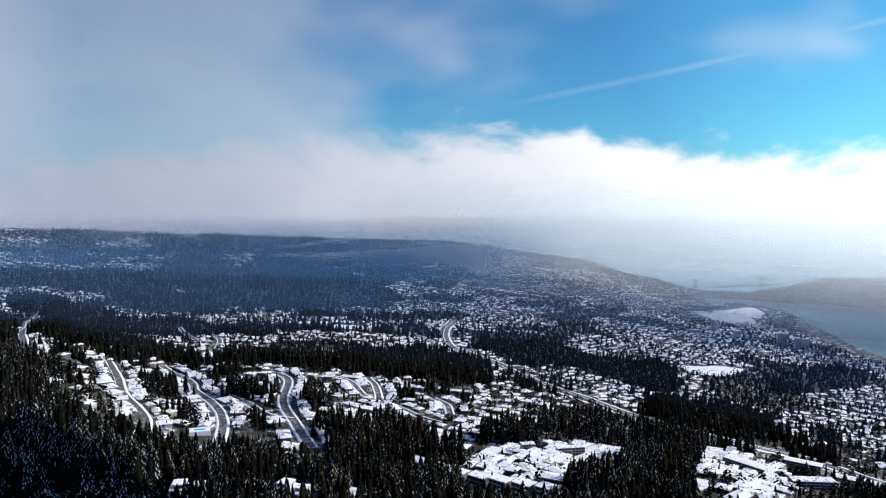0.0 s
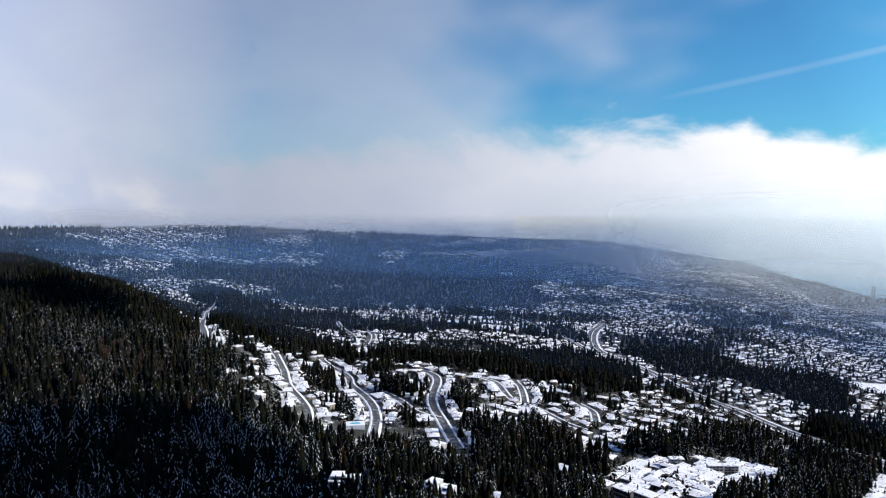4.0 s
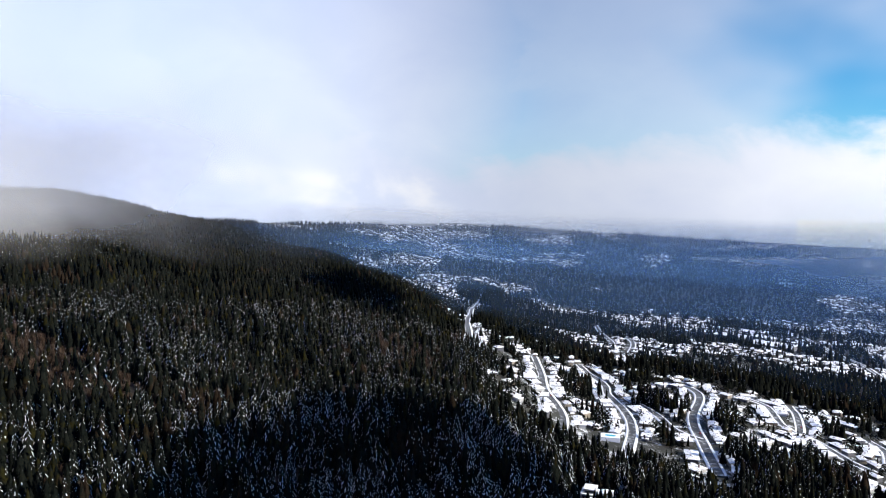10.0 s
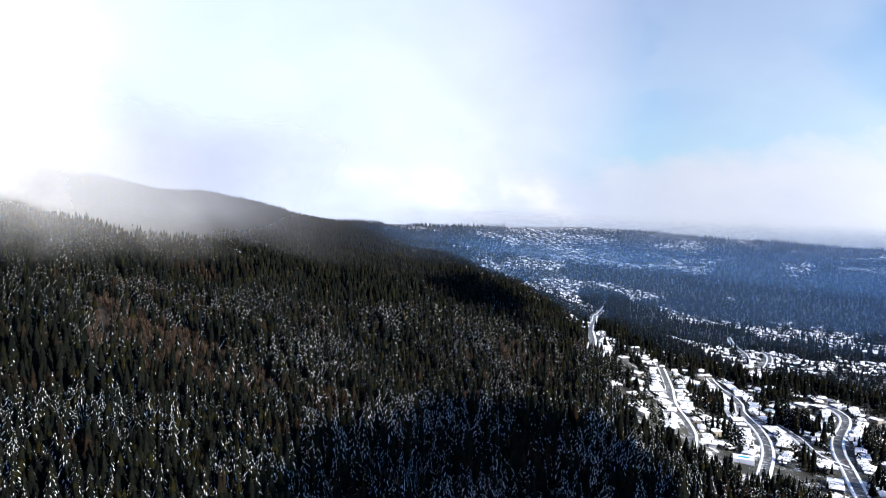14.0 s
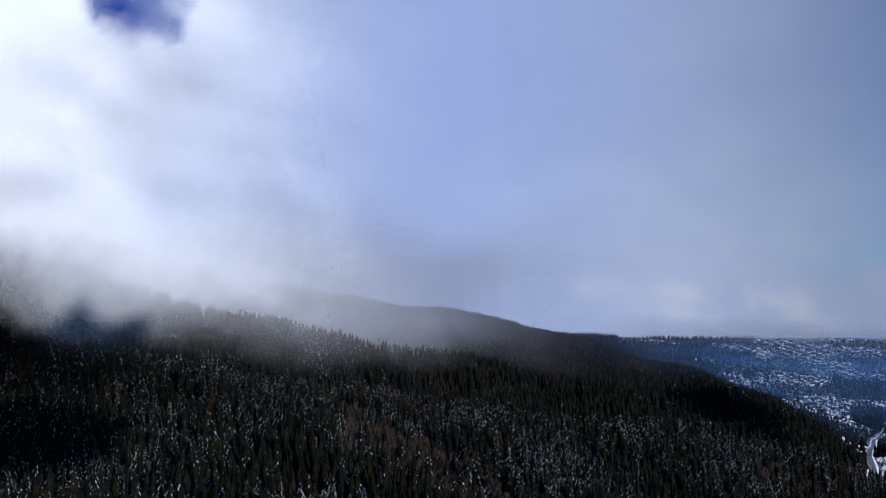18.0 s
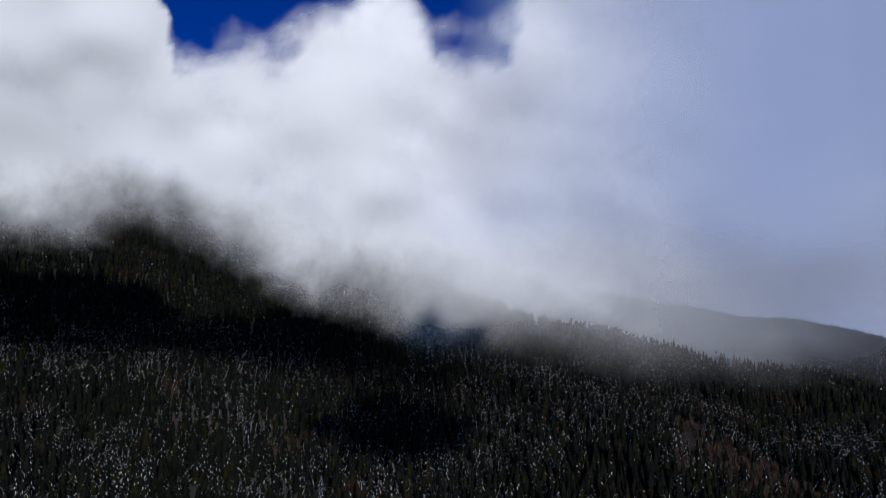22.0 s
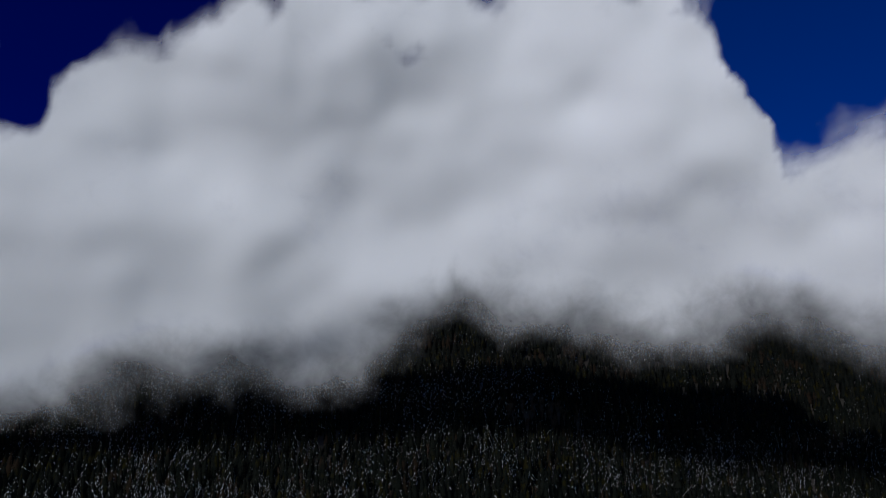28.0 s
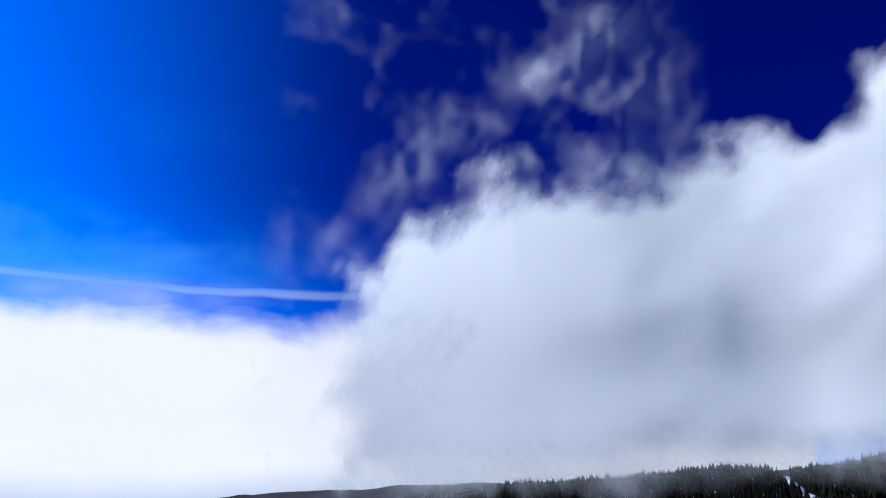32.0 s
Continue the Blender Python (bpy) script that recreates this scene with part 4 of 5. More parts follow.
def scatter(x, y, tall, templates, name, mats, label, category, rng):
    """One joined mesh of trees at the places given."""
    z = height(x, y)
    vs, fs, marks, loads, off = [], [], [], [], 0
    pick = rng.integers(0, len(templates), len(x))
    for k, (tv, tf, ti) in enumerate(templates):
        sel = np.where(pick == k)[0]
        if not len(sel):
            continue
        t = rng.uniform(0, 6.283, len(sel))
        s = tall[sel]
        wide = s * rng.uniform(0.8, 1.2, len(sel))
        vx = tv[None, :, 0] * np.cos(t)[:, None] - tv[None, :, 1] * np.sin(t)[:, None]
        vy = tv[None, :, 0] * np.sin(t)[:, None] + tv[None, :, 1] * np.cos(t)[:, None]
        v = np.stack([x[sel][:, None] + vx * wide[:, None], y[sel][:, None] + vy * wide[:, None],
                      z[sel][:, None] - 0.6 + tv[None, :, 2] * s[:, None]], -1)
        vs.append(v.reshape(-1, 3))
        fs.append((tf[None] + (np.arange(len(sel)) * len(tv))[:, None, None] + off).reshape(-1, 3))
        marks.append(np.tile(ti, len(sel)).astype(np.int32))
        loads.append(np.repeat(rng.uniform(0, 1, len(sel)), len(tv)))
        off += len(sel) * len(tv)
    index = np.concatenate(marks) if len(mats) > 1 else None
    me = mesh_from(name, np.concatenate(vs), np.concatenate(fs), mats, index)
    load = me.attributes.new("snow_load", "FLOAT", "POINT")
    load.data.foreach_set("value", np.concatenate(loads).astype(np.float32))
    return tagged(new(name, me), label, category, kind="stuff")


rng = np.random.default_rng(5)
py_rng = random.Random(11)
NEAR = [conifer_crown(6, 5, 60, py_rng) for _ in range(6)]
MID = [conifer_crown(4, 4, 30, py_rng) for _ in range(6)]
FAR = [conifer_crown(2, 4, 5, py_rng, 0.19) for _ in range(5)]
SMALL = [conifer_crown(2, 3, 0, py_rng, 0.25) for _ in range(5)]
ROUND = [round_crown(py_rng) for _ in range(4)]
LOW = [round_crown(py_rng, 8) for _ in range(3)]
BARE = [twig_crown(py_rng) for _ in range(4)]


def polar_points(step, r0, r1, a0, a1):
    n = int(2 * r1 / step)
    g = (np.arange(n) - n / 2) * step
    x, y = np.meshgrid(g, g)
    x = (x + rng.uniform(-0.45, 0.45, x.shape) * step).ravel()
    y = (y + rng.uniform(-0.45, 0.45, y.shape) * step).ravel()
    r, a = np.hypot(x, y), heading_of(x, y)
    m = (r > r0) & (r < r1) & (a > a0) & (a < a1)
    return x[m], y[m]


def in_any(x, y, polys):
    m = np.zeros(np.shape(x), bool)
    for p in polys:
        m |= inside(x, y, p)
    return m


def clear_of_built(x, y, gap=12.0):
    m = np.ones(np.shape(x), bool)
    for bx, by, br in BUILT:
        m &= np.hypot(x - bx, y - by) > br + gap
    return m


# what is built by itself: x, y, radius
BUILT = [(-200, 562, 26), (-192, 535, 18), (-122, 568, 24), (-116, 545, 18), (-72, 570, 22), (-69, 548, 16), (-268, 800, 34), (-258, 775, 26), (-240, 818, 30), (-266, 800, 40), (351, 850, 34), (402, 808, 28), (525, 915, 40), (466, 957, 28),
         (90, 824, 10), (127, 807, 10), (144, 816, 10)]


BUILT += [(-28 + 112 * k / 6, 722 - 95 * k / 6, 11) for k in range(7)]
CLUSTER = ((6, 661), (12, 727), (59, 833), (157, 906), (215, 881), (182, 769), (117, 702), (92, 640))


# lowest elevation that is overlooked from the drone, by heading
LOW_AZ = (-240, -170, -160, -150, -140, -90, -80, -70, -50, 10, 30)
LOW_EL = (-6, -6, -8, -11, -13.5, -15, -19, -22, -24, -24.5, -22.5)
CLUSTERS = (CLUSTER, ((225, 690), (300, 860), (335, 960), (385, 990), (420, 930), (370, 800), (330, 700), (260, 640)))


def trees_for(r0, r1, step, a0, a1, keep_rate):
    x, y = polar_points(step, r0, r1, a0, a1)
    m = wooded(x, y) & (rng.uniform(0, 1, len(x)) < keep_rate) & (road_distance(x, y) > 3) & clear_of_built(x, y, 4) & (height(x, y) > 3) & ~in_any(x, y, CLUSTERS)
    m &= line_distance(x, y, WEST_TRACK) > 17
    m &= ~in_any(x, y, THICKETS) | (rng.uniform(0, 1, len(x)) < 0.30)
    m &= np.degrees(np.arctan2(height(x, y) + 36 - 600, np.hypot(x, y))) > np.interp(heading_of(x, y), LOW_AZ, LOW_EL) - 1.5
    return x[m], y[m]


def tree_sizes(x, y, low, high):
    stand = fbm(x / 90, y / 90, 3, 77)
    return low + (high - low) * np.clip(stand * 0.9 + rng.uniform(-0.25, 0.35, len(x)), 0, 1)


# nearest conifers, each one a thing of its own
def conifer(kind):
    tv, tf, ti = kind
    root = new("conifer")
    tagged(root, "dark green conifer with snow lying along its boughs", "tree", "conifers on the slope")
    bm = bmesh.new()
    bmesh.ops.create_cone(bm, cap_ends=True, segments=7, radius1=0.014, radius2=0.002, depth=0.95, matrix=Matrix.Translation((0, 0, 0.475)))
    part("trunk", bm, M_BARK, root)
    crown = new("crown", mesh_from("crown", tv, tf, [M_FOLIAGE, M_BOUGH], ti))
    crown.parent = root
    load = crown.data.attributes.new("snow_load", "FLOAT", "POINT")
    load.data.foreach_set("value", np.full(len(tv), py_rng.uniform(0.35, 0.8), dtype=np.float32))
    return root


near_x, near_y = trees_for(390, 660, 8.3, -200, 24, 0.92)
order = np.argsort(np.hypot(near_x, near_y))
order = order[::max(1, len(order) // 900)][:260]
single = np.zeros(len(near_x), bool)
single[order] = True
KINDS = [conifer(conifer_crown(9, 6, 90, py_rng)) for _ in range(5)]
sx, sy = near_x[single], near_y[single]
sz, tall = height(sx, sy), tree_sizes(sx, sy, 19, 38)
for i in range(len(sx)):
    m = Matrix.LocRotScale((sx[i], sy[i], sz[i] - 0.5), Euler((0, 0, py_rng.uniform(0, 6.28))), None)
    if i < len(KINDS):
        tree = KINDS[i]
        tree.matrix_basis = m
    else:
        tree = copy_thing(KINDS[i % len(KINDS)], m)
    wide = tall[i] * py_rng.uniform(0.85, 1.15)
    tree.scale = (wide, wide, tall[i])
nx, ny = near_x[~single], near_y[~single]
scatter(nx, ny, tree_sizes(nx, ny, 16, 38), NEAR, "forest", [M_FOLIAGE, M_BOUGH], "dense snow-dusted conifer forest on the near slope", "forest", rng)
x, y = trees_for(660, 1100, 9.6, -225, 36, 0.94)
scatter(x, y, tree_sizes(x, y, 14, 38), MID, "hillside_forest", [M_FOLIAGE, M_BOUGH], "conifer forest with snowy boughs on the hillside", "forest", rng)
x, y = trees_for(1100, 3100, 12.5, -225, -27, 0.95)
m = (heading_of(x, y) > -74) & (np.hypot(x, y) < 3050) | (np.hypot(x, y) < 1900) | (heading_of(x, y) > -86) & (np.hypot(x, y) < 2500)
x, y = x[m], y[m]
scatter(x, y, tree_sizes(x, y, 18, 40), FAR, "distant_forest", [M_FOLIAGE, M_BOUGH], "distant conifer forest with snow on the branches", "forest", rng)
x, y = trees_for(1100, 2000, 13, -27, 46, 0.88)
x2, y2 = trees_for(2000, 4930, 20, -27, 46, 0.92)
x, y = np.concatenate([x, x2]), np.concatenate([y, y2])
scatter(x, y, tree_sizes(x, y, 14, 32), FAR, "valley_woods", [M_FOLIAGE, M_BOUGH], "dark blue-green wooded ravines between the houses", "woods", rng)
x, y = trees_for(3050, 4930, 22, -60, -27, 0.85)
scatter(x, y, tree_sizes(x, y, 16, 34), FAR, "far_slope_woods", [M_FOLIAGE, M_BOUGH], "far wooded slopes under the cloud", "woods", rng)
bx, by = polar_points(5.5, 380, 1300, -200, -20)
loose = (fbm(bx / 55, by / 55, 3, 31) > 0.60) & wooded(bx, by) & (np.hypot(bx, by) < 900)
m = in_any(bx, by, THICKETS) & (rng.uniform(0, 1, len(bx)) < 0.55) | loose & (rng.uniform(0, 1, len(bx)) < 0.16)
bx, by = bx[m], by[m]
scatter(bx, by, rng.uniform(9, 19, len(bx)), BARE, "bare_thicket", [M_TWIG], "leafless reddish-brown alder thicket among conifers", "bare trees", rng)

# ---------------------------------------------------------------- roads and snowy fields


def smooth_line(pts, step=9.0):
    p = [Vector((*q, 0)) for q in pts]
    p = [p[0] * 2 - p[1]] + p + [p[-1] * 2 - p[-2]]
    out = []
    for i in range(1, len(p) - 2):
        n = max(2, int((p[i + 1] - p[i]).length / step))
        for k in range(n):
            t = k / n
            out.append(0.5 * ((2 * p[i]) + (p[i + 1] - p[i - 1]) * t + (2 * p[i - 1] - 5 * p[i] + 4 * p[i + 1] - p[i + 2]) * t * t
                              + (3 * p[i] - p[i - 1] - 3 * p[i + 1] + p[i + 2]) * t ** 3))
    out.append(p[-2])
    return out


def ribbon(name, line, offsets, lifts, mats, label, category, index=None):
    """A strip along the line: offsets across it and their lift over the ground."""
    verts, faces, idx = [], [], []
    k = len(offsets)
    for i, p in enumerate(line):
        d = (line[min(i + 1, len(line) - 1)] - line[max(i - 1, 0)]).normalized()
        side = Vector((d.y, -d.x, 0))
        zc = float(height(p.x, p.y))
        for o, lift in zip(offsets, lifts):
            q = p + side * o
            zq = max(float(height(q.x, q.y)), zc - 1.0)
            verts.append((q.x, q.y, zq * 0.5 + zc * 0.5 + lift if abs(o) < 12 else zq + lift))
        if i:
            for j in range(k - 1):
                a = (i - 1) * k + j
                faces.append((a, a + 1, a + k + 1, a + k))
                idx.append(index[j] if index else 0)
    me = mesh_from(name, verts, [f[::-1] for f in faces], mats, idx, smooth=True)
    ob = new(name, me)
    zs = [p.normal.z for p in me.polygons]
    if zs and sum(zs) < 0:
        me.flip_normals()
    return tagged(ob, label, category, kind="structure")


for k, (wide, pts) in enumerate(ROADS):
    h = wide / 2
    line = smooth_line(pts)
    if wide > 15:
        ribbon("road", line, (-h - 6, -h - 1, -h, -1.4, -1.0, 1.0, 1.4, h, h + 1, h + 6), (0.2, 1.3, 1.0, 1.1, 1.6, 1.6, 1.1, 1.0, 1.3, 0.2),
               [M_BANK, M_ASPHALT], "wide asphalt highway with snowy verges and median", "road", (0, 0, 1, 1, 0, 1, 1, 0, 0))
    else:
        ribbon("road", line, (-h - 3.4, -h - 1.2, -h, 0, h, h + 1.2, h + 3.4), (0.1, 1.5, 0.9, 0.95, 0.9, 1.5, 0.1),
               [M_BANK, M_ASPHALT], "winding wet asphalt street between ploughed snow banks", "road", (0, 0, 1, 1, 0, 0))


ribbon("road", smooth_line(WEST_TRACK), (-9, -4, 0, 4, 9), (6.0, 9.0, 9.5, 9.0, 6.0), [M_BANK], "snowed-in service track cut through the western forest", "track")


def snow_field(poly):
    cx, cy = sum(p[0] for p in poly) / len(poly), sum(p[1] for p in poly) / len(poly)
    verts, faces = [], []
    edge = [p for a, b in zip(poly, poly[1:] + poly[:1]) for p in ((a[0] + (b[0] - a[0]) * t, a[1] + (b[1] - a[1]) * t) for t in (0, 0.25, 0.5, 0.75))]
    n, rings = len(edge), 6
    for r in range(rings + 1):
        f = 1 - r / (rings + 0.5)
        for x, y in edge:
            qx, qy = cx + (x - cx) * f, cy + (y - cy) * f
            verts.append((qx, qy, float(height(qx, qy)) + (1.0 if r else -0.5)))
    for r in range(rings):
        for i in range(n):
            j = (i + 1) % n
            faces.append((r * n + i, r * n + j, (r + 1) * n + j, (r + 1) * n + i))
    me = mesh_from("snow_field", verts, faces, [M_BANK], smooth=True)
    if sum(p.normal.z for p in me.polygons) < 0:
        me.flip_normals()
    return tagged(new("snow_field", me), "open park lawn under smooth fresh snow", "field", kind="structure")


for poly in FIELDS:
    snow_field(poly)

# ---------------------------------------------------------------- houses


def roof_mesh(x0, x1, y0, y1, z, rise, kind, thick=0.45):
    """A snow-laden roof with overhang: 'gable', 'hip' or 'flat'."""
    bm = bmesh.new()
    if kind == "flat":
        return box(bm, x0, x1, y0, y1, z, z + thick + 0.15, 0.12)
    inset = 0.0 if kind == "gable" else min((x1 - x0) * 0.3, (y1 - y0) * 0.5)
    yc = (y0 + y1) / 2
    low = [bm.verts.new(c) for c in ((x0, y0, z), (x1, y0, z), (x1, y1, z), (x0, y1, z))]
    mid = [bm.verts.new((v.co.x, v.co.y, z + thick)) for v in low]
    top = [bm.verts.new((x0 + inset, yc, z + thick + rise)), bm.verts.new((x1 - inset, yc, z + thick + rise))]
    for f in ((low[3], low[2], low[1], low[0]), (low[0], low[1], mid[1], mid[0]), (low[1], low[2], mid[2], mid[1]), (low[2], low[3], mid[3], mid[2]),
              (low[3], low[0], mid[0], mid[3]), (mid[0], mid[1], top[1], top[0]), (mid[2], mid[3], top[0], top[1]), (mid[1], mid[2], top[1]), (mid[3], mid[0], top[0])):
        bm.faces.new(f)
    return bm


def house(w, d, h, kind, wall, wing=0.0, chimney=True):
    root = new("house")
    look_of = {"gable": "gabled", "hip": "hip-roofed", "flat": "flat-roofed"}[kind]
    tagged(root, f"{look_of} suburban house with thick snow on its roof", "house", "houses of the hillside suburb")
    x, y = w / 2, d / 2
    wall_ob = box_part("wall", (-x, x, -y, y, -2.5, h), wall, root)
    roof = part("roof", roof_mesh(-x - 0.8, x + 0.8, -y - 0.9, y + 0.9, h, d * 0.17, kind), M_ROOF, root, "snow-covered roof")
    box_part("fascia", (-x - 0.7, x + 0.7, -y - 0.8, y + 0.8, h - 0.3, h - 0.01), M_TRIM, root)
    if chimney:
        box_part("chimney", (x * 0.35, x * 0.35 + 1.1, y * 0.2, y * 0.2 + 1.0, h, h + d * 0.17 + 1.4), WALLS[3], roof, "brick chimney")
    for side in (-1, 1):
        yy = side * (y + 0.03)
        for k in range(3):
            cx = -x + w * (k + 0.5) / 3
            win = box_part("window", (cx - 1.1, cx + 1.1, yy - 0.06, yy + 0.06, h - 2.3, h - 0.8), M_GLASS, wall_ob)
    box_part("door", (-x * 0.35, -x * 0.35 + 1.0, -y - 0.10, -y - 0.02, 0.1, 2.2), WALLS[1], root)
    if wing:
        g = box_part("garage", (x, x + wing, -y * 0.7, y * 0.5, -2.5, h * 0.62), wall, root)
        part("garage_roof", roof_mesh(x - 0.1, x + wing + 0.6, -y * 0.7 - 0.6, y * 0.5 + 0.6, h * 0.62, 0.8, "flat"), M_ROOF, root, "snow-covered flat roof")
        box_part("garage_door", (x + 0.8, x + wing - 0.8, -y * 0.7 - 0.08, -y * 0.7 - 0.02, 0.0, 2.2), M_TRIM, g)
    return root


MODELS = [house(16, 9, 4.4, "gable", WALLS[0], 6), house(18, 10, 5.6, "hip", WALLS[1]), house(15, 11, 6.0, "flat", WALLS[2], 6, False),
          house(20, 9, 3.8, "gable", WALLS[4], 6.5), house(14, 11, 6.2, "hip", WALLS[5]), house(17, 12, 3.6, "flat", WALLS[4], 0),
          house(13, 9, 5.8, "gable", WALLS[0]), house(22, 11, 4.2, "hip", WALLS[2], 6.5)]
placed = []


def place_house(x, y, turn):
    k = len(placed)
    placed.append((x, y))
    model = MODELS[(k * 5 + k // 8) % len(MODELS)]
    m = pose(x, y, float(height(x, y)) + 0.6, 0, 0, turn + py_rng.uniform(-13, 13))
    m = m @ Matrix.Diagonal((py_rng.uniform(0.8, 1.3), py_rng.uniform(0.85, 1.35), py_rng.uniform(0.75, 1.0), 1))
    if model["used"] == 0:
        model.matrix_basis = m
        model["used"] = 1
    else:
        copy_thing(model, m)


for model in MODELS:
    model["used"] = 0
# rows along the near streets
for wide, pts in ROADS:
    if wide > 15:
        continue
    line = smooth_line(pts, 2.0)
    travelled = 8.0
    for i in range(1, len(line)):
        travelled += (line[i] - line[i - 1]).length
        if travelled < 23:
            continue
        travelled = py_rng.uniform(-3, 2)
        d = (line[i] - line[i - 1]).normalized()
        for side in (-1, 1):
            q = line[i] + Vector((d.y, -d.x, 0)) * side * (wide / 2 + 15 + py_rng.uniform(-2, 4))
            if np.hypot(q.x, q.y) > 1500 or np.hypot(q.x, q.y) < 640 or py_rng.random() < 0.1:
                continue
            if placed and min(math.hypot(q.x - a, q.y - b) for a, b in placed) < 19:
                continue
            if road_distance(q.x, q.y) < 9 or not clear_of_built(q.x, q.y, 12) or (heading_of(q.x, q.y) < -29 and math.hypot(q.x, q.y) < 1200):
                continue
            place_house(q.x, q.y, math.degrees(math.atan2(d.y, d.x)) + (180 if side > 0 else 0))
# the rest of the near lots, in rows that fall with the slope
rows_turn = 28.0
for i in range(22):
    for j in range(22):
        x, y = 0 + i * 19.5 + (j % 2) * 6 + py_rng.uniform(-3, 3), 640 + (j - 1) * 19.0 - (i % 8) * 3 + py_rng.uniform(-3, 3)
        if in_any(x, y, CLUSTERS) and clear_of_built(x, y, 6) and py_rng.random() < 0.74:
            place_house(x, y, -38 + py_rng.choice((0, 90)))
for i in range(-60, 60):
    for j in range(-60, 60):
        u, v = i * 23.5 + py_rng.uniform(-5, 5), j * 31.0 + py_rng.uniform(-5, 5)
        c, s = math.cos(radians(rows_turn)), math.sin(radians(rows_turn))
        x, y = u * c + v * s, -u * s + v * c + 900
        r, a = math.hypot(x, y), float(heading_of(x, y))
        if len(placed) >= 365 or not (640 < r < 1260 and -30 < a < 33) or wooded(x, y) or in_any(x, y, FIELDS) or py_rng.random() < 0.27:
            continue
        if road_distance(x, y) < 14 or not clear_of_built(x, y, 12) or min(math.hypot(x - p, y - q) for p, q in placed) < 20:
            continue
        place_house(x, y, -rows_turn)

HV = np.array([(-1, -1, -0.5), (1, -1, -0.5), (1, 1, -0.5), (-1, 1, -0.5), (-1, -1, 1), (1, -1, 1), (1, 1, 1), (-1, 1, 1),
               (-1.12, -1.15, 0.96), (1.12, -1.15, 0.96), (1.12, 1.15, 0.96), (-1.12, 1.15, 0.96), (-0.75, 0, 1.55), (0.75, 0, 1.55)], float)
HF_WALL = [(0, 1, 5), (0, 5, 4), (1, 2, 6), (1, 6, 5), (2, 3, 7), (2, 7, 6), (3, 0, 4), (3, 4, 7)]
HF_ROOF = [(8, 9, 13), (8, 13, 12), (9, 10, 13), (10, 11, 12), (10, 12, 13), (11, 8, 12)]
HF = np.array(HF_WALL + HF_ROOF)
HI = np.array([0] * 8 + [1] * 6)


def far_houses(x, y, name, label):
    z = height(x, y)
    n = len(x)
    lean = (fbm(x / 500, y / 500, 2, 61) - 0.5) * 2.2
    t = lean + rng.normal(0, 0.22, n) + np.where(rng.uniform(0, 1, n) < 0.3, math.pi / 2, 0)
    sx, sy, sz = 4.6 + 7.5 * rng.uniform(0, 1, n) ** 2, rng.uniform(3.8, 6.6, n), rng.uniform(3.2, 5.2, n)
    flat_top = np.where(rng.uniform(0, 1, n) < 0.3, 0.35, 1.0)
    hv = np.repeat(HV[None], n, 0)
    hv[:, 12:, 2] = 0.97 + (hv[:, 12:, 2] - 0.97) * flat_top[:, None]
    vx, vy = hv[:, :, 0] * sx[:, None], hv[:, :, 1] * sy[:, None]
    v = np.stack([x[:, None] + vx * np.cos(t)[:, None] - vy * np.sin(t)[:, None],
                  y[:, None] + vx * np.sin(t)[:, None] + vy * np.cos(t)[:, None],
                  z[:, None] + hv[:, :, 2] * sz[:, None]], -1)
    f = HF[None] + (np.arange(n) * len(HV))[:, None, None]
    me = mesh_from(name, v.reshape(-1, 3), f.reshape(-1, 3), [M_FAR_WALL, M_ROOF], np.tile(HI, n))
    return tagged(new(name, me), label, "houses", kind="stuff")


def town_ok(x, y):
    return ~wooded(x, y) & (height(x, y) > 7) & ~in_any(x, y, FIELDS) & (road_distance(x, y) > 9)


def street_lots(pitch, gap, turn, r0, r1, a0, a1):
    c, s = math.cos(radians(turn)), math.sin(radians(turn))
    nu, nv = int(2 * r1 / pitch), int(2 * r1 / gap)
    u, v = np.meshgrid((np.arange(nu) - nu / 2) * pitch, (np.arange(nv) - nv / 2) * gap)
    v = v + np.where(np.arange(nv)[:, None] % 2 == 0, gap * 0.16, -gap * 0.16)
    u, v = u + rng.uniform(-6, 6, u.shape), v + rng.uniform(-7, 7, v.shape)
    x, y = (u * c + v * s).ravel(), (-u * s + v * c).ravel()
    r, a = np.hypot(x, y), heading_of(x, y)
    m = (r > r0) & (r < r1) & (a > a0) & (a < a1)
    return x[m], y[m]


x, y = street_lots(21, 31, 28, 1260, 4880, -46, 36)
m = town_ok(x, y) & (settled(x, y) > 0.44 + np.clip((np.hypot(x, y) - 1700) / 900, 0, 1) * np.interp(heading_of(x, y), (-46, -30, -24, -9, -1, 4), (0.03, 0.05, 0.13, 0.10, 0.02, -0.01))) & (rng.uniform(0, 1, len(x)) < np.where(np.hypot(x, y) < 2500, 0.9, 0.72))
if placed:
    close = np.array([np.min(np.hypot(np.array(placed)[:, 0] - a, np.array(placed)[:, 1] - b)) for a, b in zip(x[m], y[m])]) > 20
    far_houses(x[m][close], y[m][close], "suburb_houses", "snow-roofed suburban houses packed along distant streets")
x, y = polar_points(14, 1400, 4850, -46, 36)
x2, y2 = polar_points(9.5, 640, 1400, -32, 36)
x, y = np.concatenate([x, x2]), np.concatenate([y, y2])
m = town_ok(x, y) & clear_of_built(x, y, 2)
x, y = x[m], y[m]
m = rng.uniform(0, 1, len(x)) < np.where(settled(x, y) > 0.46, 0.85, 0.95) * np.where(np.hypot(x, y) < 1400, 0.85, 1)
x, y = x[m], y[m]
near_p = np.array(placed)
r = np.hypot(x, y)
sel = np.where(r < 1560)[0]
ok = np.ones(len(x), bool)
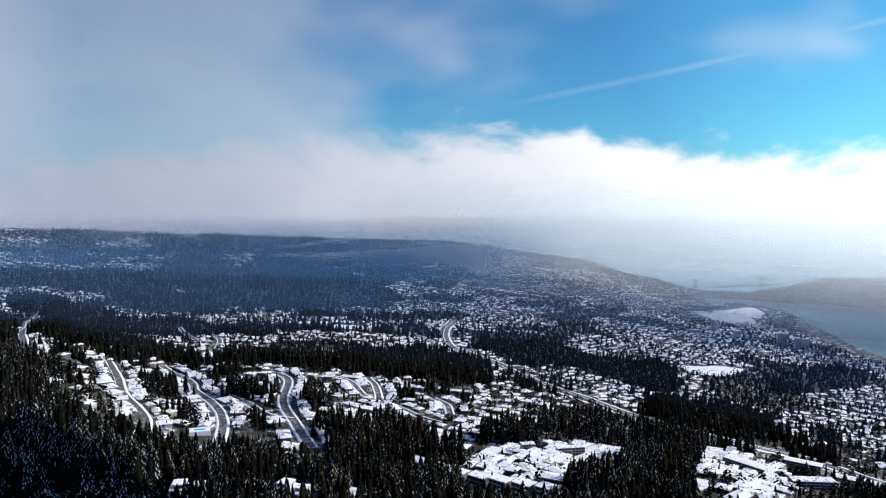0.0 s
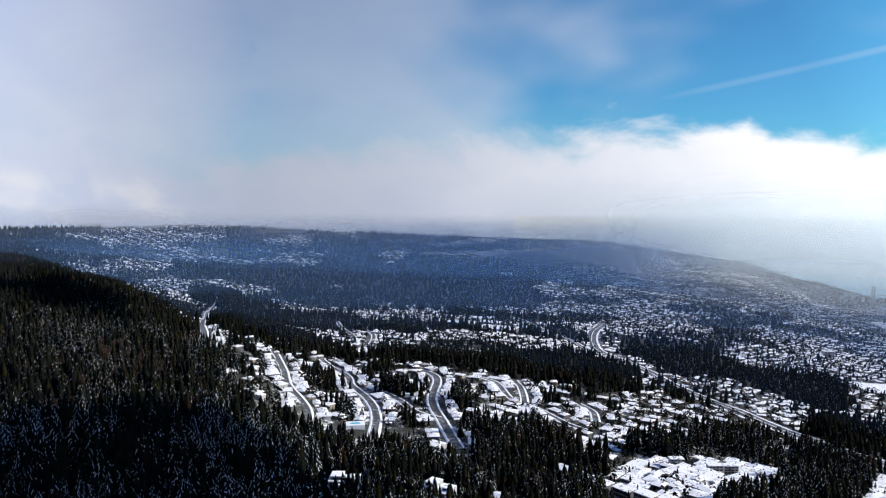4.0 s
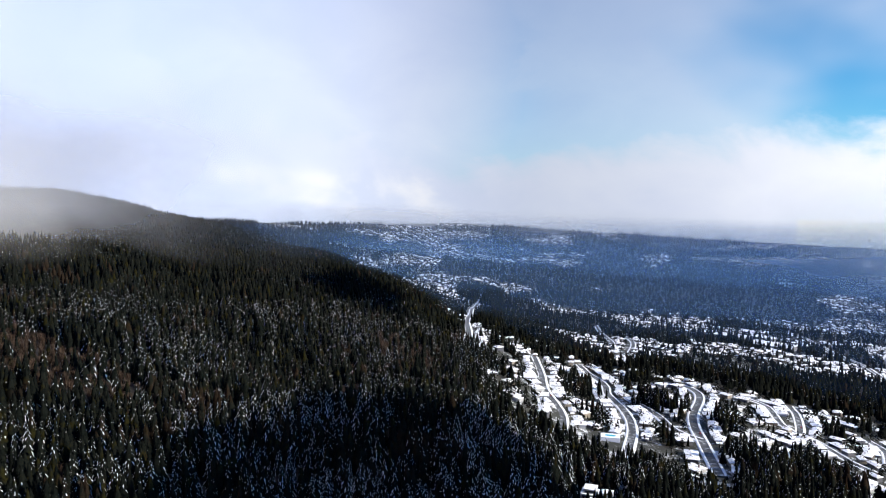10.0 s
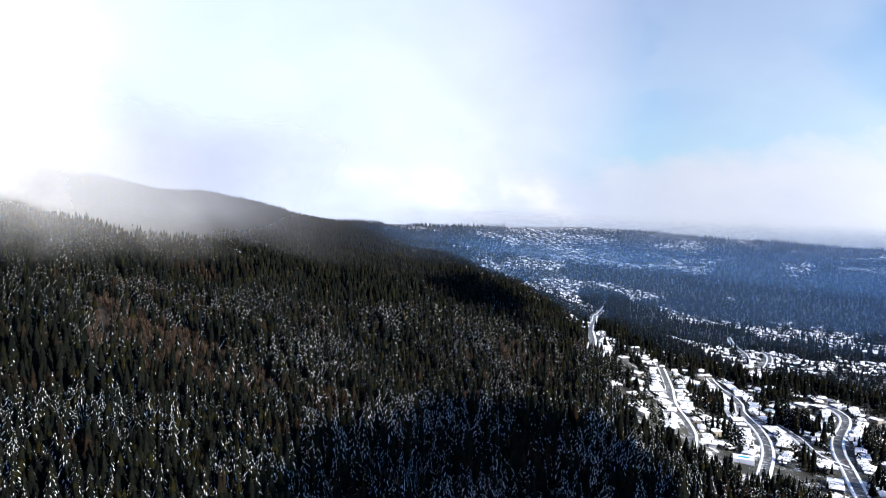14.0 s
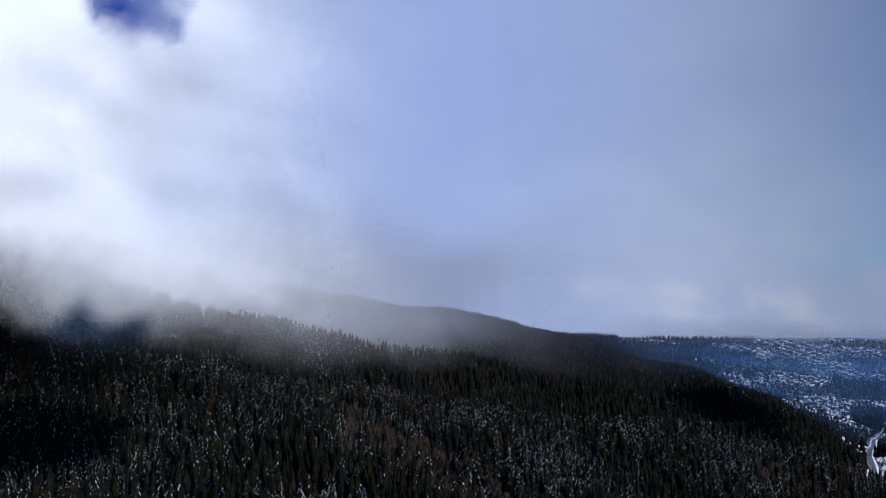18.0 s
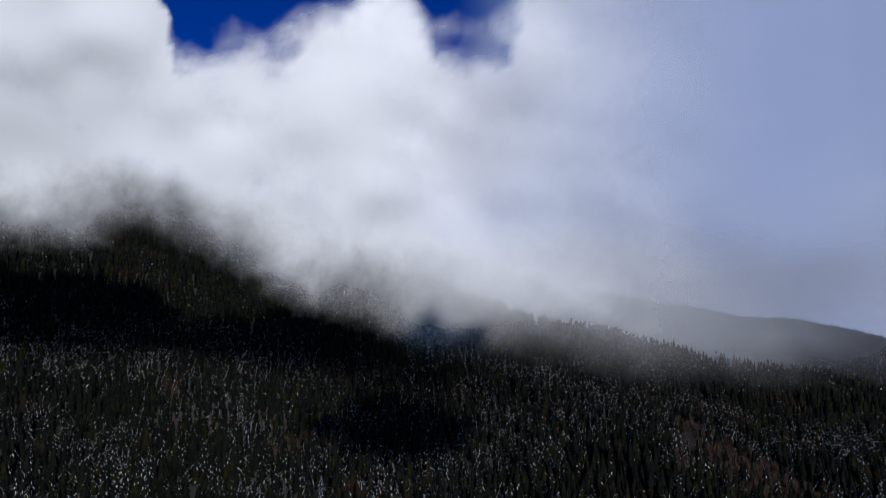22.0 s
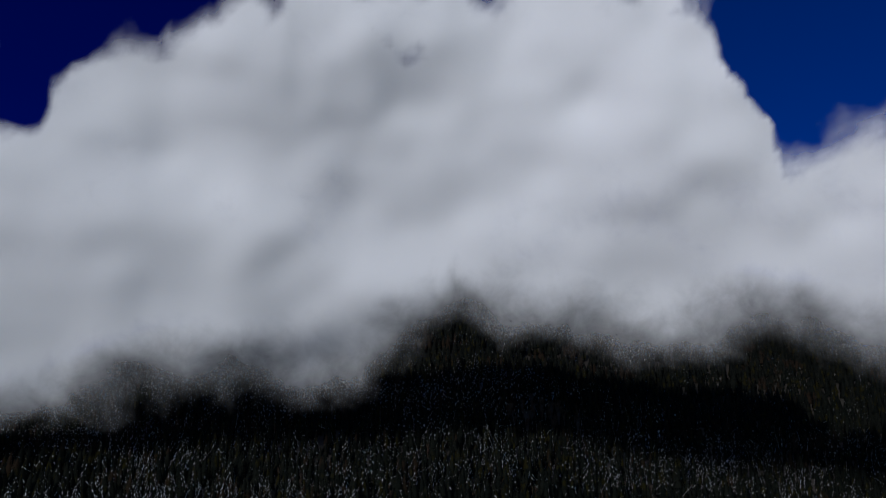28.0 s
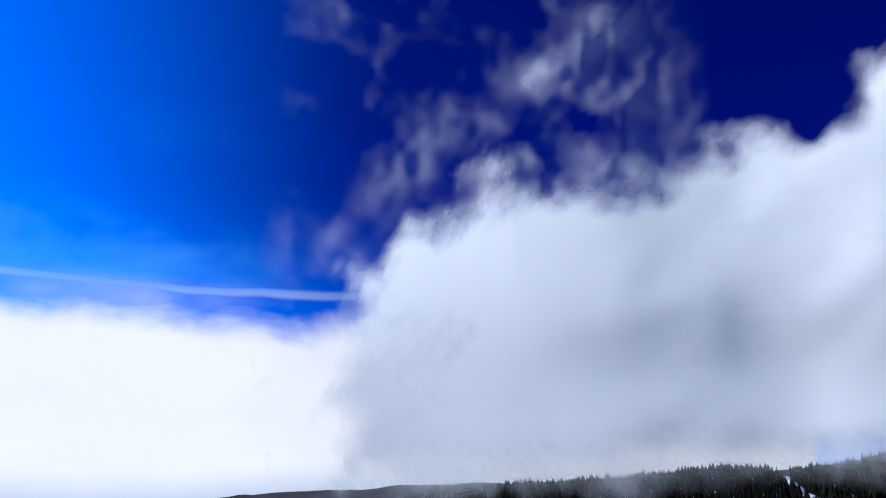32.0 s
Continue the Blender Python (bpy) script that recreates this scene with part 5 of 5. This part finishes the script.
ok[sel] = [np.min(np.hypot(near_p[:, 0] - x[i], near_p[:, 1] - y[i])) > 8.8 for i in sel]
x, y = x[ok], y[ok]
near = np.hypot(x, y) < 1400
scatter(x[near], y[near], 3.5 + 11 * rng.uniform(0, 1, near.sum()) ** 1.7, MID[:3] + ROUND, "garden_trees", [M_FOLIAGE, M_BOUGH], "dark conifers and hedges in snowy gardens", "trees", rng)
scatter(x[~near], y[~near], np.where(settled(x[~near], y[~near]) > 0.46, 5 + 15 * rng.uniform(0, 1, (~near).sum()) ** 1.4, rng.uniform(7, 20, (~near).sum())), SMALL + LOW, "street_trees", [M_FOLIAGE], "dark conifers scattered between far houses", "trees", rng)

# ---------------------------------------------------------------- larger buildings


def block(w, d, h, storeys, wall, label, bays=6, name="apartment_block", rooftop=True):
    root = new(name)
    tagged(root, label, "apartment building" if name != "townhouse_row" else "townhouses")
    x, y = w / 2, d / 2
    body = box_part("wall", (-x, x, -y, y, -3.0, h), wall, root)
    box_part("roof", (-x - 0.4, x + 0.4, -y - 0.4, y + 0.4, h, h + 0.7), M_ROOF, root, "snow-covered flat roof", 0.15)
    if rooftop:
        box_part("lift_housing", (-x * 0.25, x * 0.1, -y * 0.3, y * 0.3, h + 0.7, h + 3.2), M_CONCRETE, root)
    step_z = h / storeys
    for k in range(storeys):
        z = k * step_z + step_z * 0.35
        for side in (-1, 1):
            yy = side * y
            for b in range(bays):
                cx = -x + w * (b + 0.5) / bays
                box_part("window", (cx - w / bays * 0.32, cx + w / bays * 0.32, min(yy, yy + side * 0.1), max(yy, yy + side * 0.1), z, z + step_z * 0.5), M_GLASS, body)
        box_part("balcony_slab", (-x - 0.2, x + 0.2, -y - 1.1, -y - 0.12, z - step_z * 0.3, z - step_z * 0.3 + 0.25), M_CONCRETE, body)
    return root


def stand(ob, x, y, turn, lift=0.5):
    ob.matrix_basis = pose(x, y, float(height(x, y)) + lift, 0, 0, turn)
    return ob


for x, y, w, d, t in ((-379, 2140, 90, 46, -10), (-300, 2190, 60, 34, -20), (-262, 2060, 110, 60, -12), (-344, 2330, 70, 36, 5)):
    stand(block(w, d, 8.0, 2, WALLS[2], "large flat-roofed school building under a white roof", 12, "school_building", False), x, y, t)
RISE = "concrete apartment tower with rows of dark windows near the shore"
for x, y, h, w, t in ((1117, 3004, 46, 26, 20), (1255, 2710, 52, 30, -15), (1363, 2748, 34, 24, 10), (1141, 2834, 30, 24, 5), (1305, 2690, 44, 20, 0),
                      (1011, 2303, 22, 26, 30), (690, 2347, 18, 30, 15), (-73, 4062, 30, 60, 10), (-40, 4090, 40, 22, 10)):
    stand(block(w, 18, h, max(4, int(h / 4)), M_CONCRETE, RISE, 4, "apartment_tower"), x, y, t)
# flat-roofed rows and long blocks below the woods
for k in range(7):
    f = k / 6
    x, y = -28 + 112 * f, 722 - 95 * f
    stand(block(18, 13, 7.5, 2, WALLS[5] if k % 2 else WALLS[2], "flat-roofed townhouse row stepping down the slope under snow", 4, "townhouse_row", False), x, y, -40)
for x, y, w, t in ((351, 850, 62, -55), (402, 808, 46, -5), (525, 915, 74, -38), (466, 957, 46, -38)):
    stand(block(w, 15, 9.0, 3, WALLS[2], "long flat-roofed apartment block with snow on the roof", 10, "apartment_block", False), x, y, t)
for x, y in ((90, 824), (127, 807), (144, 816)):
    stand(block(15, 9, 8.5, 3, WALLS[4], "pale stepped apartment house at the edge of the woods", 4, "apartment_block", False), x, y, 10)


def terraced_villa(x, y, turn):
    root = new("terraced_villa")
    tagged(root, "white stepped villa with flat snowy terraces in the forest", "villa", "villas in the woods")
    for k, (x0, x1, y0, y1, h) in enumerate(((-11, 6, -7, 7, 4.5), (-9, 1, -5, 6, 8.0), (2, 12, -8, 3, 3.0), (6, 14, -3, 6, 5.5), (-3, 5, -10, -6, 2.5))):
        body = box_part("wall", (x0, x1, y0, y1, -3, h), WALLS[4], root)
        box_part("roof", (x0 - 0.3, x1 + 0.3, y0 - 0.3, y1 + 0.3, h, h + 0.55), M_ROOF, root, "flat snowy terrace", 0.12)
        box_part("window", (x0 + 1, x1 - 1, y0 - 0.08, y0 - 0.01, h - 2.6, h - 0.8), M_GLASS, body)
        box_part("window", (x0 - 0.08, x0 - 0.01, y0 + 1, y1 - 1, h - 2.4, h - 0.8), M_GLASS, body)
    stand(root, x, y, turn, 6.0)
    box_part("podium", (-13, 15, -11, 8, -14, -2.8), M_CONCRETE, root)
    return root


terraced_villa(-200, 562, 12)
terraced_villa(-122, 568, -20)


def snow_dome():
    bm = bmesh.new()
    bmesh.ops.create_icosphere(bm, subdivisions=3, radius=1.0)
    for v in bm.verts:
        n = noise.noise(v.co * 2.0) * 0.05
        v.co = Vector((v.co.x * 16, v.co.y * 11, max(-0.4, v.co.z) * 6.0)) * (1 + n)
    me = bpy.data.meshes.new("snow_mound")
    bm.to_mesh(me)
    bm.free()
    me.materials.append(M_BANK)
    for p in me.polygons:
        p.use_smooth = True
    ob = tagged(new("snow_mound", me), "smooth rounded mound of snow in a forest clearing", "snow mound")
    ob.matrix_basis = pose(-72, 572, float(height(-72, 572)) + 4, 0, 0, -10)


snow_dome()


def swimming_pool(x, y):
    root = new("swimming_pool")
    tagged(root, "bright blue garden swimming pool ringed by snow", "swimming pool")
    box_part("deck", (-11, 11, -8, 8, -6.5, 0.35), M_BANK, root, "snowy pool deck", 0.1)
    bm = bmesh.new()
    bmesh.ops.create_circle(bm, cap_ends=True, segments=28, radius=1.0)
    for v in bm.verts:
        a = math.atan2(v.co.y, v.co.x)
        v.co = Vector((v.co.x * 6.2, v.co.y * (3.6 + 0.9 * math.cos(2 * a + 0.6)), 0.42))
    part("water", bm, M_POOL, root, "clear turquoise water")
    stand(root, x, y, 20, 5.0)


swimming_pool(-274, 817)

# ---------------------------------------------------------------- suspension bridge over the narrows


def suspension_bridge():
    a, b = Vector((1474, 4280, 0)), Vector((1930, 4428, 0))
    along = (b - a).normalized()
    span = (b - a).length
    turn = math.degrees(math.atan2(along.y, along.x))
    root = new("suspension_bridge")
    tagged(root, "grey-green steel suspension bridge with two tall towers", "bridge")
    root.matrix_basis = pose(a.x, a.y, 0, 0, 0, turn)
    deck = 62.0

    def tower(x):
        base = box_part("pier", (x - 9, x + 9, -14, 14, -8, 8), M_CONCRETE, root)
        for side in (-1, 1):
            bm = bmesh.new()
            for z0, z1, y0, y1, q in ((8, 62, 10.5, 9.5, 3.2), (62, 111, 9.5, 8.3, 2.6)):
                made = box(bm, x - q, x + q, side * y0 - 2.2, side * y0 + 2.2, z0, z1)
            part("tower_leg", bm, M_STEEL, root)
        for z in (34, 58, 84, 108):
            box_part("cross_beam", (x - 2, x + 2, -9, 9, z, z + 3.5), M_STEEL, root)

    tower(0)
    tower(span)
    box_part("deck", (-190, span + 190, -6.5, 6.5, deck - 3.2, deck), M_STEEL, root, "roadway on a steel truss")
    for side in (-1, 1):
        bm = bmesh.new()
        pts = [(-187 + k * 187 / 8, deck + (108 - deck) * (k / 8) ** 1.4) for k in range(9)]
        pts += [(span * k / 24, deck + 3 + (105 - deck) * (2 * k / 24 - 1) ** 2) for k in range(1, 25)]
        pts += [(span + 187 * k / 8, deck + (108 - deck) * (1 - k / 8) ** 1.4) for k in range(1, 9)]
        ring = []
        for x, z in pts:
            ring.append([bm.verts.new((x, side * 7.5 + 0.6 * math.cos(t), z + 0.6 * math.sin(t))) for t in (0.78, 2.36, 3.93, 5.5)])
        for p, q in zip(ring, ring[1:]):
            for k in range(4):
                bm.faces.new((p[k], p[(k + 1) % 4], q[(k + 1) % 4], q[k]))
        cable = part("main_cable", bm, M_STEEL, root)
        for x, z in pts[1:-1:2]:
            if z - deck > 1:
                box_part("hanger", (x - 0.25, x + 0.25, side * 7.5 - 0.25, side * 7.5 + 0.25, deck - 1, z), M_STEEL, cable)
    for x in (-60, -120, -180):
        box_part("approach_pier", (x - 3, x + 3, -6, 6, -6, deck - 3.2), M_CONCRETE, root)


suspension_bridge()


def pier(x, y, length, turn):
    root = new("beach_pier")
    tagged(root, "long low snow-topped pier running out from the beach", "pier")
    box_part("walkway", (0, length, -3, 3, 2.2, 3.2), M_BANK, root)
    for k in range(6):
        box_part("pile", (length * (k + 0.5) / 6 - 0.6, length * (k + 0.5) / 6 + 0.6, -2.4, 2.4, -3, 2.2), M_CONCRETE, root)
    root.matrix_basis = pose(x, y, 0, 0, 0, turn)


pier(1560, 3480, 110, -8)
pier(1560, 3090, 90, -5)


# ---------------------------------------------------------------- cars, hedges and walls of the near suburb
CAR_PAINT = [plain("car_paint_dark", (0.03, 0.03, 0.04), 0.3), plain("car_paint_silver", (0.35, 0.36, 0.38), 0.3, 0.4), plain("car_paint_red", (0.30, 0.03, 0.03), 0.3),
             plain("car_paint_white", (0.65, 0.65, 0.66), 0.3)]
M_TYRE = plain("tyre_rubber", (0.02, 0.02, 0.02), 0.9)


def car(paint, label):
    root = tagged(new("car"), label, "car", "cars on the roads")
    bm = box(bmesh.new(), -2.2, 2.2, -0.9, 0.9, 0.35, 0.95, 0.15)
    body = part("body", bm, paint, root)
    bm = box(bmesh.new(), -1.3, 1.0, -0.8, 0.8, 0.95, 1.5, 0.18)
    cabin = part("cabin", bm, M_GLASS, root, "dark glazed cabin")
    box_part("roof", (-1.0, 0.7, -0.7, 0.7, 1.5, 1.56), paint, cabin)
    for x in (-1.35, 1.35):
        for y in (-0.88, 0.88):
            bm = bmesh.new()
            bmesh.ops.create_cone(bm, cap_ends=True, segments=12, radius1=0.34, radius2=0.34, depth=0.24, matrix=pose(x, y, 0.34, 90, 0, 0))
            part("wheel", bm, M_TYRE, root)
    return root


CARS = [car(CAR_PAINT[0], "dark car driving on the cleared asphalt"), car(CAR_PAINT[1], "silver car driving on the cleared asphalt"),
        car(CAR_PAINT[2], "red car driving on the cleared asphalt"), car(CAR_PAINT[3], "white car driving on the cleared asphalt")]
spots = []
for k, (wide, pts) in enumerate(ROADS[:8]):
    line = smooth_line(pts, 4.0)
    for f in ((0.45, 0.55, 0.62, 0.70, 0.78, 0.86, 0.93) if wide > 20 else (0.3, 0.65)):
        i = min(len(line) - 2, int(f * len(line)))
        d = (line[i + 1] - line[i]).normalized()
        side = py_rng.choice((-1, 1))
        q = line[i] + Vector((d.y, -d.x, 0)) * side * wide * 0.24
        spots.append((q.x, q.y, float(height(line[i].x, line[i].y)), math.degrees(math.atan2(d.y, d.x)) + (0 if side > 0 else 180), wide))
for k, (x, y, z, turn, wide) in enumerate(spots):
    m = pose(x, y, z * 0.5 + float(height(x, y)) * 0.5 + (1.06 if wide > 15 else 0.93), 0, 0, turn)
    if k < len(CARS):
        CARS[k].matrix_basis = m
    else:
        copy_thing(CARS[k % len(CARS)], m)


def hedge_mesh(length, seed):
    bm = bmesh.new()
    n = int(length / 1.2)
    bmesh.ops.create_grid(bm, x_segments=n, y_segments=4, size=0.5)
    for v in bm.verts:
        u, t = v.co.x * length, (v.co.y + 0.5) * math.pi
        lump = 1 + 0.35 * noise.noise(Vector((u * 0.6, t * 2, seed)))
        v.co = Vector((u, -math.cos(t) * 1.1 * lump, math.sin(t) * 2.6 * lump - 0.4))
    me = bpy.data.meshes.new("hedge")
    bm.to_mesh(me)
    bm.free()
    me.materials.append(M_FOLIAGE)
    return me


HEDGES = [hedge_mesh(length, k * 3.1) for k, length in enumerate((14, 18, 22, 26))]
count = 0
for k, (hx, hy) in enumerate(placed):
    if math.hypot(hx, hy) > 1180 or count >= 120 or py_rng.random() < 0.45:
        continue
    turn = py_rng.choice((0, 90)) - 28 + py_rng.uniform(-8, 8)
    ox, oy = hx + 12 * math.sin(radians(turn)), hy - 12 * math.cos(radians(turn))
    if road_distance(ox, oy) < 12 or wooded(ox, oy):
        continue
    hedge = tagged(new("hedge", HEDGES[k % 4]), "dark evergreen garden hedge flecked with snow", "hedge", "garden hedges")
    hedge.matrix_basis = pose(ox, oy, float(height(ox, oy)) + 0.2, 0, 0, turn)
    count += 1


def retaining_wall(x, y, length, turn):
    root = tagged(new("retaining_wall"), "long concrete retaining wall capped with snow", "wall", "retaining walls")
    box_part("wall", (-length / 2, length / 2, -0.25, 0.25, -2.5, 2.2), M_CONCRETE, root)
    box_part("snow_cap", (-length / 2, length / 2, -0.4, 0.4, 2.2, 2.55), M_BANK, root, "rounded cap of snow", 0.12)
    stand(root, x, y, turn, 0.3)


for x, y, length, turn in ((-236, 985, 60, -50), (-300, 905, 46, -58), (-170, 1010, 40, -35), (-345, 960, 44, -60)):
    retaining_wall(x, y, length, turn)
